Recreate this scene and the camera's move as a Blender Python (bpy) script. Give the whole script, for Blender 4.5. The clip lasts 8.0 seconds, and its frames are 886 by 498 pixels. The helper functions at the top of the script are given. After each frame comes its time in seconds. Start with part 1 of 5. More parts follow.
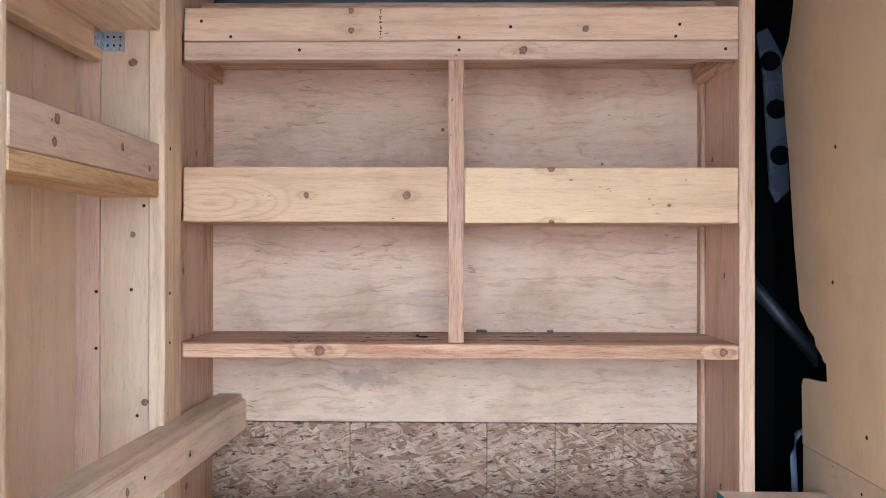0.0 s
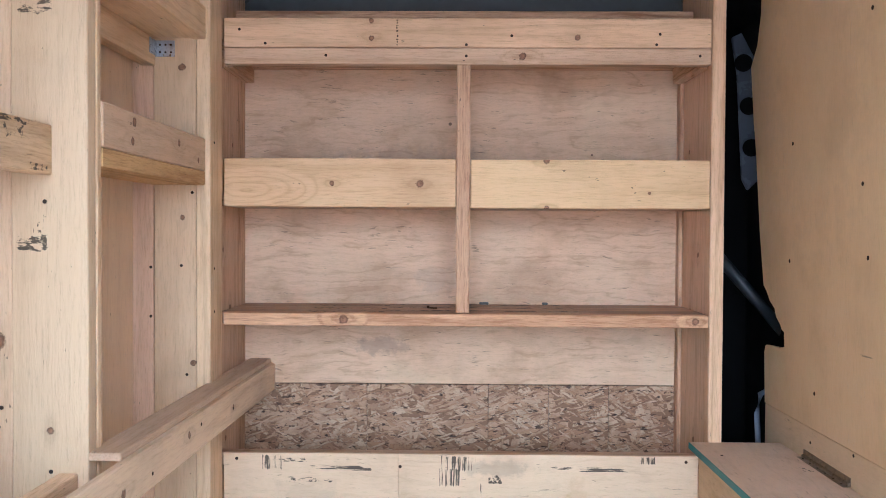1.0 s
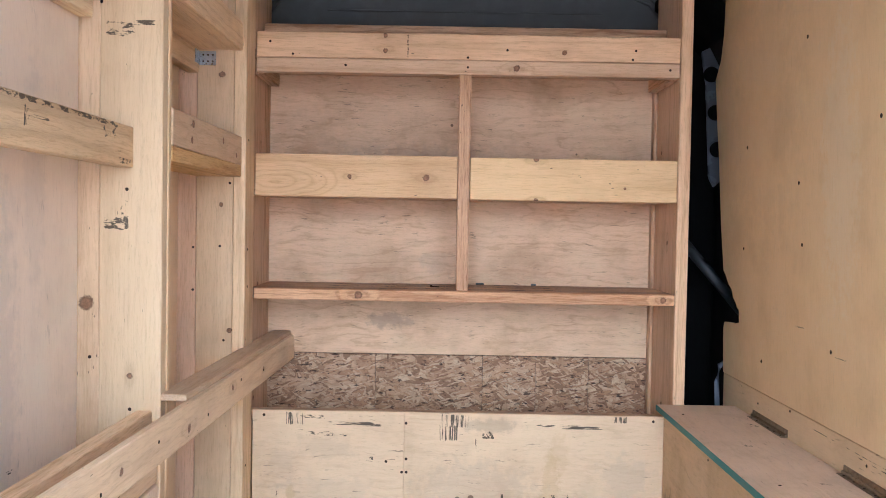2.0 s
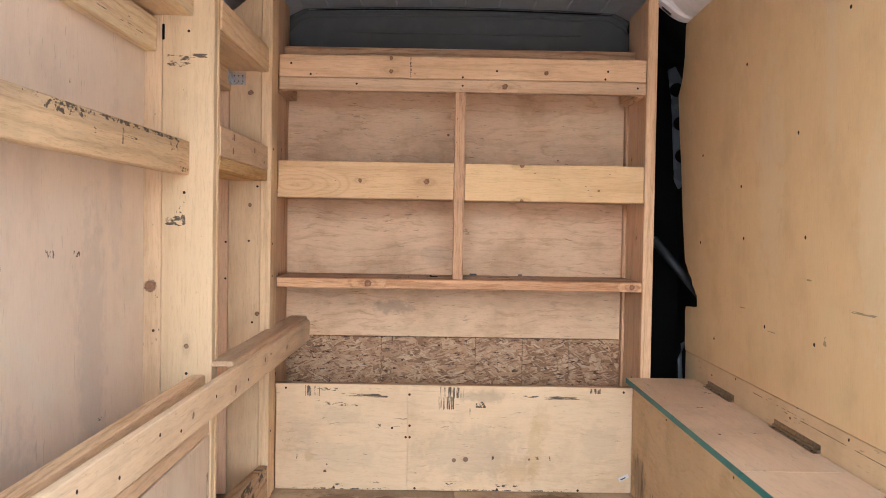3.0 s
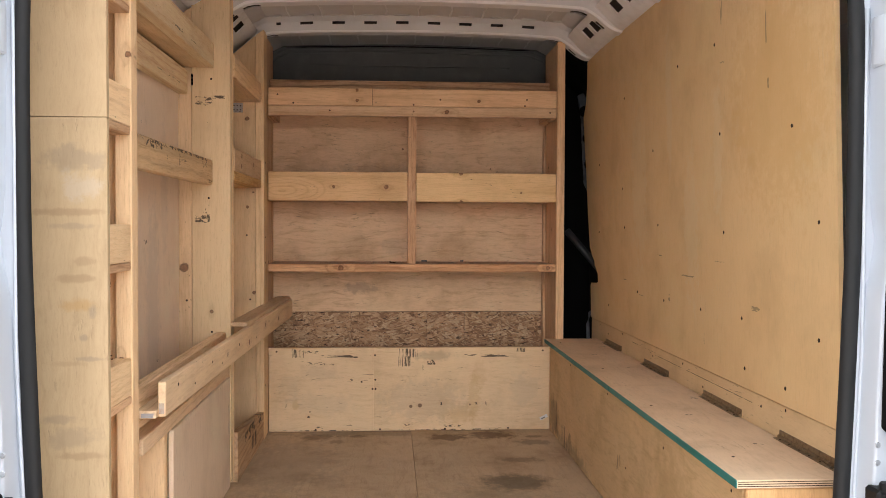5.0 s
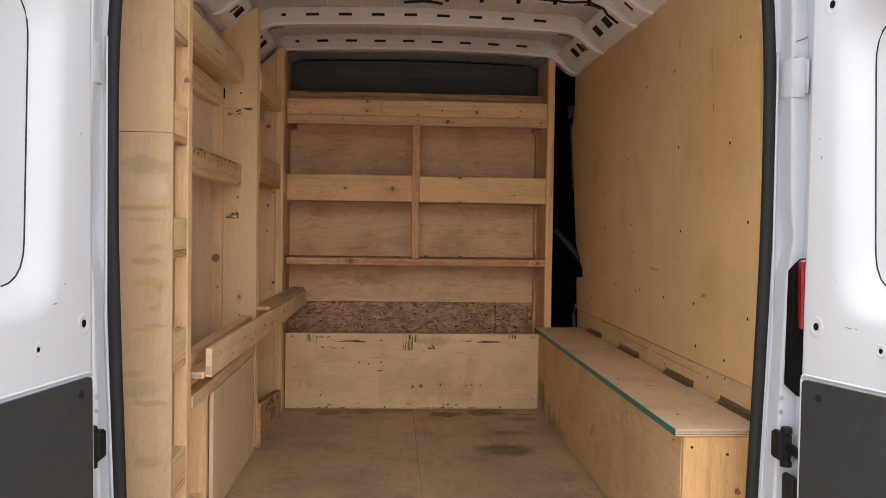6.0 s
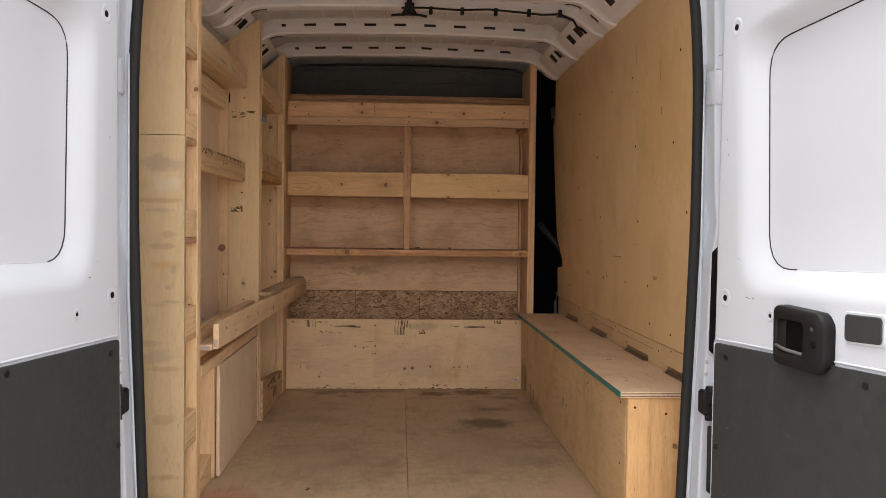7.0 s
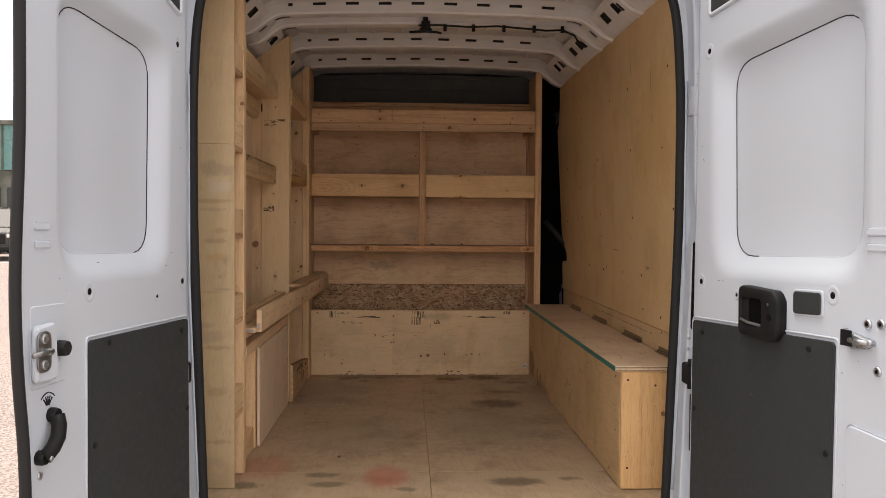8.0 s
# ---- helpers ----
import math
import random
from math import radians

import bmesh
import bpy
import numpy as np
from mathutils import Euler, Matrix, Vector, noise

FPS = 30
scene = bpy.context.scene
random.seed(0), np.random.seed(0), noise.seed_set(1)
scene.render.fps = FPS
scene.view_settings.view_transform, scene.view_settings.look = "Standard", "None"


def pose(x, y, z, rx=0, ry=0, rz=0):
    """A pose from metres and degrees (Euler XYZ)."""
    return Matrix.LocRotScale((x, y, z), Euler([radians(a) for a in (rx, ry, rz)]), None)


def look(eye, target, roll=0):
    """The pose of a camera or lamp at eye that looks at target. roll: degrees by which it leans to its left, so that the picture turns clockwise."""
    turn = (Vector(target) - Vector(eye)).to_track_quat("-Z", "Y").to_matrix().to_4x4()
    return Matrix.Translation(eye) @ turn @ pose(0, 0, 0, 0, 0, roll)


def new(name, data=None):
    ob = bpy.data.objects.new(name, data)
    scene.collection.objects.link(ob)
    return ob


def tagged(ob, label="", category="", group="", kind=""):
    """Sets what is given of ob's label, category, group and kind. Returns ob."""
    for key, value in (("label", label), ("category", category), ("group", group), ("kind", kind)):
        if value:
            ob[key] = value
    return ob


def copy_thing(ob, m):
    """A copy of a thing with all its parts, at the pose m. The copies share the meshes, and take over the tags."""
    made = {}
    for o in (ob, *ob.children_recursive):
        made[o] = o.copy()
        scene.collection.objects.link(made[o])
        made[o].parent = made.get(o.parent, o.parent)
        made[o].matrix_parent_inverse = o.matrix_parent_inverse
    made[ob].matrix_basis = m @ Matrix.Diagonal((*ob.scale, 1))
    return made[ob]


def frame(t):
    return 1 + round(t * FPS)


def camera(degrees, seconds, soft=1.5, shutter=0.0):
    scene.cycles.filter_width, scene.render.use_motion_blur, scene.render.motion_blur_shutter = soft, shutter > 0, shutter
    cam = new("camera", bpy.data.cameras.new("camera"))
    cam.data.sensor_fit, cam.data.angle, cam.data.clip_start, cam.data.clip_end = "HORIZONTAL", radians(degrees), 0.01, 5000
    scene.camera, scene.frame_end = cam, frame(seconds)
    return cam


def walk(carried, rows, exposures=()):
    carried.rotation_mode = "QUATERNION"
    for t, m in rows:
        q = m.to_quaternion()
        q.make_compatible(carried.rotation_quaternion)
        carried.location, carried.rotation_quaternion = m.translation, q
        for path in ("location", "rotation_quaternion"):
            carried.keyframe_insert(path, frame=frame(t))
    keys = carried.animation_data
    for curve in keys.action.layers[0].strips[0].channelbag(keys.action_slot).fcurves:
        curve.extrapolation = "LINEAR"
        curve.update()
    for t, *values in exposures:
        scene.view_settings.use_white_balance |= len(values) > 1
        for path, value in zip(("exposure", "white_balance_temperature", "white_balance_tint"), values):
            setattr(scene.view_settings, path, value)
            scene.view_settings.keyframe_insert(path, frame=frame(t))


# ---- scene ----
cam = camera(54.0, 8.0, soft=0.45)
PATH = [
    (0, (0.002, -2.2, 1.051), (-0.036, -0.201, 1.058), 0.1),
    (0.5, (0.004, -2.335, 1.069), (-0.027, -0.336, 1.029), 0.1),
    (1, (-0.029, -2.516, 1.059), (-0.057, -0.517, 1.017), 0.3),
    (1.5, (-0.079, -2.698, 1.048), (-0.099, -0.699, 0.996), 0.7),
    (2, (-0.063, -2.898, 1.043), (-0.069, -0.899, 0.985), 1.0),
    (2.2, (-0.051, -2.992, 1.038), (-0.05, -0.993, 0.98), 1.1),
    (3.3, (-0.133, -3.467, 1.033), (-0.101, -1.468, 0.975), 0.6),
    (3.5, (-0.167, -3.552, 1.032), (-0.108, -1.553, 0.978), 0.3),
    (4, (-0.187, -3.752, 1.032), (-0.073, -1.756, 0.976), 0.1),
    (4.5, (-0.125, -4.006, 1.015), (-0.003, -2.01, 0.961), 0.2),
    (4.7, (-0.106, -4.095, 1.013), (0.015, -2.099, 0.959), 0.1),
    (5.8, (-0.133, -4.647, 0.999), (-0.016, -2.651, 0.942), 0.8),
    (6, (-0.126, -4.712, 0.998), (-0.011, -2.716, 0.945), 0.8),
    (6.5, (-0.077, -4.904, 0.976), (0.032, -2.908, 0.92), 0.8),
    (7, (-0.05, -5.081, 0.973), (0.051, -3.084, 0.915), 0.7),
    (7.5, (-0.088, -5.283, 0.958), (0.002, -3.286, 0.898), 0.5),
    (8, (-0.099, -5.478, 0.961), (-0.017, -3.481, 0.902), 0.4),
]
SKY, SUN = 0.118, 1.5
EXPOSURE = [(0.0, 3.64, 4500, 5), (0.5, 3.62, 4600, 5), (1.0, 3.44, 4750, 5.5), (2.0, 3.42, 5050, 6), (3.5, 3.22, 6050, 9), (4.5, 2.89, 6400, 9.8), (6.0, 1.9, 7150, 14.2), (7.0, 1.78, 7200, 14.5), (7.5, 1.67, 7250, 14.6), (8.0, 1.3, 7280, 15)]
walk(cam, [(t, look(eye, target, roll)) for t, eye, target, roll in PATH], EXPOSURE)

# world: overcast sky, soft sun behind thin cloud
world = bpy.data.worlds.new("overcast_sky")
scene.world = world
world.use_nodes = True
_wt = world.node_tree
_sky = _wt.nodes.new("ShaderNodeTexSky")
_sky.sky_type, _sky.sun_disc = "NISHITA", False
_sky.sun_elevation, _sky.sun_rotation = radians(14), radians(180)
_sky.air_density, _sky.dust_density, _sky.ozone_density = 1.0, 6.0, 0.6
_hs = _wt.nodes.new("ShaderNodeHueSaturation")
_hs.inputs["Saturation"].default_value = 0.18
_wt.links.new(_sky.outputs[0], _hs.inputs["Color"])
_deck = _wt.nodes.new("ShaderNodeMix")
_deck.data_type = "RGBA"
_deck.inputs[0].default_value = 0.93
_deck.inputs[7].default_value = (4.5, 4.75, 5.1, 1)
_wt.links.new(_hs.outputs[0], _deck.inputs[6])
_wt.links.new(_deck.outputs[2], _wt.nodes["Background"].inputs["Color"])
_wt.nodes["Background"].inputs["Strength"].default_value = SKY
sun = new("sun", bpy.data.lights.new("sun", "SUN"))
sun.data.energy, sun.data.angle, sun.data.color = SUN, radians(50), (1.0, 0.965, 0.91)
sun.matrix_world = look((-0.8, 0.5, 6.0), (0, 0, 0))


# ---- materials ----
class Nodes:
    """A small node writer for one material."""

    def __init__(self, name):
        self.mat = bpy.data.materials.new(name)
        self.mat.use_nodes = True
        self.t = self.mat.node_tree
        self.p = self.t.nodes["Principled BSDF"]

    def put(self, socket, value):
        if hasattr(value, "is_output"):
            self.t.links.new(value, socket)
        elif isinstance(value, tuple) and len(value) == 3 and socket.type == "RGBA":
            socket.default_value = (*value, 1)
        else:
            socket.default_value = value

    def node(self, kind, **values):
        n = self.t.nodes.new(kind)
        for key, value in values.items():
            self.put(n.inputs[key.replace("_", " ")], value)
        return n

    def math(self, op, a, b=0.0, c=0.0):
        n = self.t.nodes.new("ShaderNodeMath")
        n.operation = op
        for i, v in enumerate((a, b, c)):
            self.put(n.inputs[i], v)
        return n.outputs[0]

    def vec(self, op, a, b=(0, 0, 0)):
        n = self.t.nodes.new("ShaderNodeVectorMath")
        n.operation = op
        self.put(n.inputs[0], a)
        if op == "SCALE":
            self.put(n.inputs["Scale"], b)
        else:
            self.put(n.inputs[1], b)
        return n.outputs["Value"] if op in ("LENGTH", "DISTANCE", "DOT_PRODUCT") else n.outputs[0]

    def step(self, v, lo, hi, a=0.0, b=1.0):
        n = self.t.nodes.new("ShaderNodeMapRange")
        n.interpolation_type = "SMOOTHSTEP"
        for i, x in enumerate((v, lo, hi, a, b)):
            self.put(n.inputs[i], x)
        return n.outputs[0]

    def noise(self, v, scale, detail=3.0, rough=0.55, distort=0.0):
        n = self.node("ShaderNodeTexNoise", Vector=v, Scale=scale, Detail=detail, Roughness=rough, Distortion=distort)
        return n.outputs["Fac"]

    def mix(self, f, a, b, how="MIX"):
        n = self.t.nodes.new("ShaderNodeMix")
        n.data_type, n.blend_type = "RGBA", how
        self.put(n.inputs[0], f)
        self.put(n.inputs[6], a)
        self.put(n.inputs[7], b)
        return n.outputs[2]

    def place(self):
        return self.node("ShaderNodeTexCoord").outputs["Object"]

    def rand(self):
        return self.node("ShaderNodeObjectInfo").outputs["Random"]

    def split(self, v):
        n = self.node("ShaderNodeSeparateXYZ", Vector=v)
        return n.outputs

    def join(self, x, y, z):
        return self.node("ShaderNodeCombineXYZ", X=x, Y=y, Z=z).outputs[0]

    def bump(self, h, dist, strength=0.5):
        b = self.node("ShaderNodeBump", Height=h, Distance=dist, Strength=strength)
        self.put(self.p.inputs["Normal"], b.outputs[0])

    def done(self, colour, rough, metal=0.0, spec=0.5):
        self.put(self.p.inputs["Base Color"], colour)
        self.put(self.p.inputs["Roughness"], rough)
        self.put(self.p.inputs["Metallic"], metal)
        self.put(self.p.inputs["Specular IOR Level"], spec)
        return self.mat


AX = {"x": 0, "y": 1, "z": 2}


def scuffs(n, q, boxes):
    """Mask of dirt strokes: boxes of (u, v, half width, half height, u stretch, v stretch, extra cover) in the plane q = (u, v)."""
    total = None
    for i, (u, v, hu, hv, su, sv, *more) in enumerate(boxes):
        du = n.math("DIVIDE", n.math("ABSOLUTE", n.math("SUBTRACT", q[0], u)), hu)
        dv = n.math("DIVIDE", n.math("ABSOLUTE", n.math("SUBTRACT", q[1], v)), hv)
        edge = n.step(n.math("MAXIMUM", du, dv), 1.0, 0.5)
        tex = n.noise(n.join(n.math("MULTIPLY", q[0], su), n.math("MULTIPLY", q[1], sv), 3.7 * i + 1.3), 1.0, 8.0, 0.68)
        m = n.step(n.math("SUBTRACT", tex, n.math("MULTIPLY", n.math("SUBTRACT", 1.0, edge), 0.35)), 0.49 - sum(more), 0.555 - sum(more))
        total = m if total is None else n.math("MAXIMUM", total, m)
    return total


def wood(name, axis, light, dark, ring=26.0, wide=5.0, knots=(), dirt=(), plane="", rough=0.62, contrast=0.55, grey=0.0, figure=None):
    """Sawn lumber: growth rings drawn out along the axis, pores, stray knots; knots: (u, v, radius) and dirt boxes in the plane."""
    light = tuple(min(0.86, c * k) for c, k in zip(light, (1.19, 1.08, 0.93)))
    dark = tuple(c * k for c, k in zip(dark, (0.94, 0.80, 0.645)))
    n = Nodes(name)
    p = n.place()
    r = n.rand()
    xyz = n.split(p)
    s = [1.0, 1.0, 1.0]
    s[AX[axis]] = 0.055
    off = n.vec("SCALE", (17.3, 9.1, 23.7), r)
    warp = n.vec("SCALE", n.node("ShaderNodeTexNoise", Vector=n.vec("ADD", p, off), Scale=9.0, Detail=3.0).outputs["Color"], 0.012)
    q = n.vec("ADD", n.vec("MULTIPLY", n.vec("ADD", p, warp), tuple(s)), off)
    uv = [xyz[AX[c]] for c in (plane or ("xz" if axis != "y" else "yz"))]
    core = halo = ringd = None
    along = 0 if (plane or ("xz" if axis != "y" else "yz"))[0] == axis else 1
    ragged = n.noise(p, 85.0, 4.0, 0.7)
    for u, v, rad in knots:
        d2 = [n.math("SUBTRACT", uv[0], u), n.math("SUBTRACT", uv[1], v)]
        wide2 = list(d2)
        wide2[along] = n.math("MULTIPLY", d2[along], 0.42)
        dist = [n.math("SQRT", n.math("ADD", n.math("MULTIPLY", a, a), n.math("MULTIPLY", c, c))) for a, c in (d2, wide2)]
        wob = n.math("MULTIPLY", n.math("SUBTRACT", ragged, 0.5), rad * 1.3)
        c = n.step(n.math("ADD", dist[0], wob), rad * 1.05, rad * 0.55)
        hl = n.step(n.math("ADD", dist[1], wob), rad * 2.6, rad * 0.5)
        rg = n.math("MULTIPLY", c, n.step(n.math("ADD", dist[0], wob), rad * 0.45, rad * 0.80))
        ringd = rg if ringd is None else n.math("MAXIMUM", ringd, rg)
        core = c if core is None else n.math("MAXIMUM", core, c)
        halo = hl if halo is None else n.math("MAXIMUM", halo, hl)
    low = n.noise(q, wide, 2.0, 0.5, 0.4)
    if halo is not None:
        low = n.math("ADD", low, n.math("MULTIPLY", halo, 0.10))
    if figure is not None:
        fu, fv, fr = figure
        du = n.math("MULTIPLY", n.math("SUBTRACT", uv[0], fu), 0.30)
        dv = n.math("ADD", n.math("SUBTRACT", uv[1], fv), n.math("MULTIPLY", n.math("SUBTRACT", n.noise(p, 9.0, 2.0), 0.5), 0.03))
        fd = n.math("SQRT", n.math("ADD", n.math("MULTIPLY", du, du), n.math("MULTIPLY", dv, dv)))
        inside = n.step(fd, fr, fr * 0.6)
        low = n.math("ADD", n.math("MULTIPLY", n.math("MULTIPLY", fd, 6.5), inside), n.math("MULTIPLY", low, n.math("SUBTRACT", 1.0, inside)))
    rings = n.step(n.math("SINE", n.math("MULTIPLY", low, ring * 3.2)), -0.3, 1.0)
    late = n.step(n.math("SINE", n.math("MULTIPLY", low, ring * 3.2)), 0.72, 1.0)
    fine = n.noise(q, 240.0, 5.0, 0.72)
    mid = n.noise(q, 60.0, 3.0, 0.6)
    tone = n.noise(n.vec("ADD", p, n.vec("SCALE", (5.0, 3.0, 7.0), r)), 3.0, 4.0, 0.6)
    f = n.math("ADD", n.math("MULTIPLY", rings, contrast * 0.45), n.math("ADD", n.math("MULTIPLY", late, contrast * 0.62), n.math("MULTIPLY", n.step(fine, 0.46, 0.68), contrast * 0.95)))
    f = n.math("ADD", f, n.math("MULTIPLY", n.step(mid, 0.48, 0.70), contrast * 0.62))
    col = n.mix(f, light, dark)
    col = n.mix(n.step(tone, 0.46, 0.74, 0.0, 0.28), col, tuple(c * 0.70 for c in dark))
    fleck = n.noise(n.vec("ADD", n.vec("MULTIPLY", p, tuple(0.10 if i == AX[axis] else 1.0 for i in range(3))), off), 190.0, 6.0, 0.8)
    col = n.mix(n.step(fleck, 0.52, 0.68, 0.0, 0.34), col, tuple(c * 0.72 for c in dark))
    col = n.mix(n.step(fleck, 0.46, 0.32, 0.0, 0.22), col, tuple(min(0.86, c * 1.1) for c in light))
    nick_s = [1.0, 1.0, 1.0]
    nick_s[AX[axis]] = 0.35
    nicks = n.noise(n.vec("ADD", n.vec("MULTIPLY", p, tuple(nick_s)), off), 120.0, 2.0, 0.5)
    where = n.noise(n.vec("ADD", p, off), 7.0, 2.0)
    nick = n.math("MULTIPLY", n.step(nicks, 0.72, 0.76), n.step(where, 0.48, 0.60))
    col = n.mix(n.math("MULTIPLY", nick, 0.75), col, (0.07, 0.045, 0.03))
    stray = n.node("ShaderNodeTexVoronoi", Vector=q, Scale=6.0)
    sd = n.math("ADD", stray.outputs["Distance"], n.math("MULTIPLY", n.math("SUBTRACT", ragged, 0.5), 0.05))
    spot = n.step(sd, 0.085, 0.03)
    col = n.mix(n.math("MULTIPLY", spot, 0.5), col, (0.15, 0.07, 0.03))
    if core is not None:
        col = n.mix(n.math("MULTIPLY", halo, 0.22), col, tuple(c * 0.72 for c in dark))
        inner = n.mix(n.step(ragged, 0.30, 0.62), (0.13, 0.050, 0.022), (0.34, 0.155, 0.075))
        col = n.mix(n.math("MULTIPLY", core, 0.88), col, inner)
        col = n.mix(n.math("MULTIPLY", ringd, 0.85), col, (0.055, 0.022, 0.011))
    if grey:
        col = n.mix(n.step(n.noise(q, 9.0, 4.0), 0.4, 0.75, 0.0, grey), col, (0.22, 0.185, 0.15))
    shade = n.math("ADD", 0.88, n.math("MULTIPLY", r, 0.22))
    col = n.mix(1.0, col, n.join(shade, shade, shade), "MULTIPLY")
    if dirt:
        col = n.mix(n.math("MULTIPLY", scuffs(n, uv, dirt), 0.88), col, (0.026, 0.017, 0.011))
    n.bump(n.math("SUBTRACT", n.math("ADD", n.math("MULTIPLY", f, 0.6), n.math("MULTIPLY", fine, 0.8)), nick), 0.0016, 0.6)
    return n.done(col, n.step(fine, 0.3, 0.8, rough - 0.08, rough + 0.12), 0.0, 0.3)


def plywood(name, axis, light, dark, dirt=(), stains=(), plane="xz", knots=(), contrast=0.5, dash=0.5, grain=1.0, rough=0.6, spec=0.3, mottle=0.0, soil=0.88):
    """Rotary-cut veneer: wandering figure, fine checks along the axis, mottling; stains, painted reflections too: (u,
    v, radius u, radius v, strength, colour).
    """
    light = tuple(min(0.86, c * k) for c, k in zip(light, (1.13, 1.005, 0.885)))
    dark = tuple(c * k for c, k in zip(dark, (0.92, 0.79, 0.665)))
    n = Nodes(name)
    p = n.place()
    r = n.rand()
    xyz = n.split(p)
    uv = [xyz[AX[c]] for c in plane]
    off = n.vec("SCALE", (31.0, 12.0, 19.0), r)
    warp = n.vec("SCALE", n.node("ShaderNodeTexNoise", Vector=n.vec("ADD", p, off), Scale=5.0 * grain, Detail=4.0, Roughness=0.6).outputs["Color"], 0.05)
    wp = n.vec("ADD", n.vec("ADD", p, warp), off)

    def drawn(k):
        m = [1.0, 1.0, 1.0]
        m[AX[axis]] = k
        return n.vec("MULTIPLY", wp, tuple(m))

    low = n.noise(drawn(0.16), 6.0 * grain, 4.0, 0.55, 0.3)
    wave = n.math("SINE", n.math("MULTIPLY", low, 58.0))
    fig = n.step(wave, 0.0, 1.0)
    line = n.math("MULTIPLY", n.step(wave, 0.80, 1.0), n.step(n.noise(wp, 9.0, 3.0), 0.42, 0.62))
    fine = n.noise(drawn(0.05), 230.0, 5.0, 0.72)
    veins = n.noise(drawn(0.10), 75.0, 4.0, 0.65)
    checks = n.noise(drawn(0.13), 120.0, 3.0, 0.6)
    where = n.noise(n.vec("ADD", wp, (3.1, 1.7, 0.4)), 6.0, 3.0)
    ticks = n.math("MULTIPLY", n.step(checks, 0.62, 0.70), n.step(where, 0.42, 0.62))
    blotch = n.noise(wp, 4.0, 5.0, 0.62)
    pale = n.noise(n.vec("ADD", wp, (9.0, 4.0, 2.0)), 3.0, 4.0, 0.6)
    f = n.math("ADD", n.math("MULTIPLY", fig, contrast * 0.42), n.math("MULTIPLY", n.step(fine, 0.44, 0.70), 0.10 + contrast * 0.35))
    f = n.math("ADD", f, n.math("ADD", n.math("MULTIPLY", n.step(veins, 0.52, 0.72), contrast * 0.75), n.math("MULTIPLY", line, contrast * 0.7)))
    col = n.mix(f, light, dark)
    col = n.mix(n.step(blotch, 0.45, 0.75, 0.0, contrast * 0.8 + mottle), col, tuple(c * 0.70 for c in dark))
    col = n.mix(n.step(pale, 0.50, 0.72, 0.0, contrast * 0.7 + 1.4 * mottle), col, tuple(min(0.8, c * 1.16) for c in light))
    fleck = n.noise(drawn(0.14), 170.0, 6.0, 0.8)
    col = n.mix(n.step(fleck, 0.52, 0.68, 0.0, 0.12 + contrast * 0.4), col, tuple(c * 0.72 for c in dark))
    col = n.mix(n.step(fleck, 0.46, 0.32, 0.0, 0.10 + contrast * 0.25), col, tuple(min(0.86, c * 1.1) for c in light))
    col = n.mix(n.math("MULTIPLY", ticks, dash), col, (0.105, 0.062, 0.042))
    for u, v, ru, rv, strength, tint, *torn in stains:
        du = n.math("DIVIDE", n.math("SUBTRACT", uv[0], u), ru)
        dv = n.math("DIVIDE", n.math("SUBTRACT", uv[1], v), rv)
        d = n.math("SQRT", n.math("ADD", n.math("MULTIPLY", du, du), n.math("MULTIPLY", dv, dv)))
        d = n.math("ADD", d, n.math("MULTIPLY", n.math("SUBTRACT", n.noise(p, 26.0, 7.0, 0.68), 0.5), torn[0] if torn else 2.3))
        col = n.mix(n.step(d, 1.05, 0.45, 0.0, strength), col, tint)
    for u, v, rad in knots:
        du, dv = n.math("SUBTRACT", uv[0], u), n.math("SUBTRACT", uv[1], v)
        d = n.math("SQRT", n.math("ADD", n.math("MULTIPLY", du, du), n.math("MULTIPLY", dv, dv)))
        col = n.mix(n.step(d, rad * 1.1, rad * 0.7, 0.0, 0.8), col, (0.10, 0.05, 0.028))
    if dirt:
        col = n.mix(n.math("MULTIPLY", scuffs(n, uv, dirt), soil), col, (0.026, 0.018, 0.012))
    n.bump(n.math("ADD", n.math("MULTIPLY", fine, 0.7), n.math("MULTIPLY", ticks, -1.0)), 0.0013, 0.5)
    return n.done(col, n.step(blotch, 0.3, 0.7, rough - 0.08, rough + 0.1), 0.0, spec)


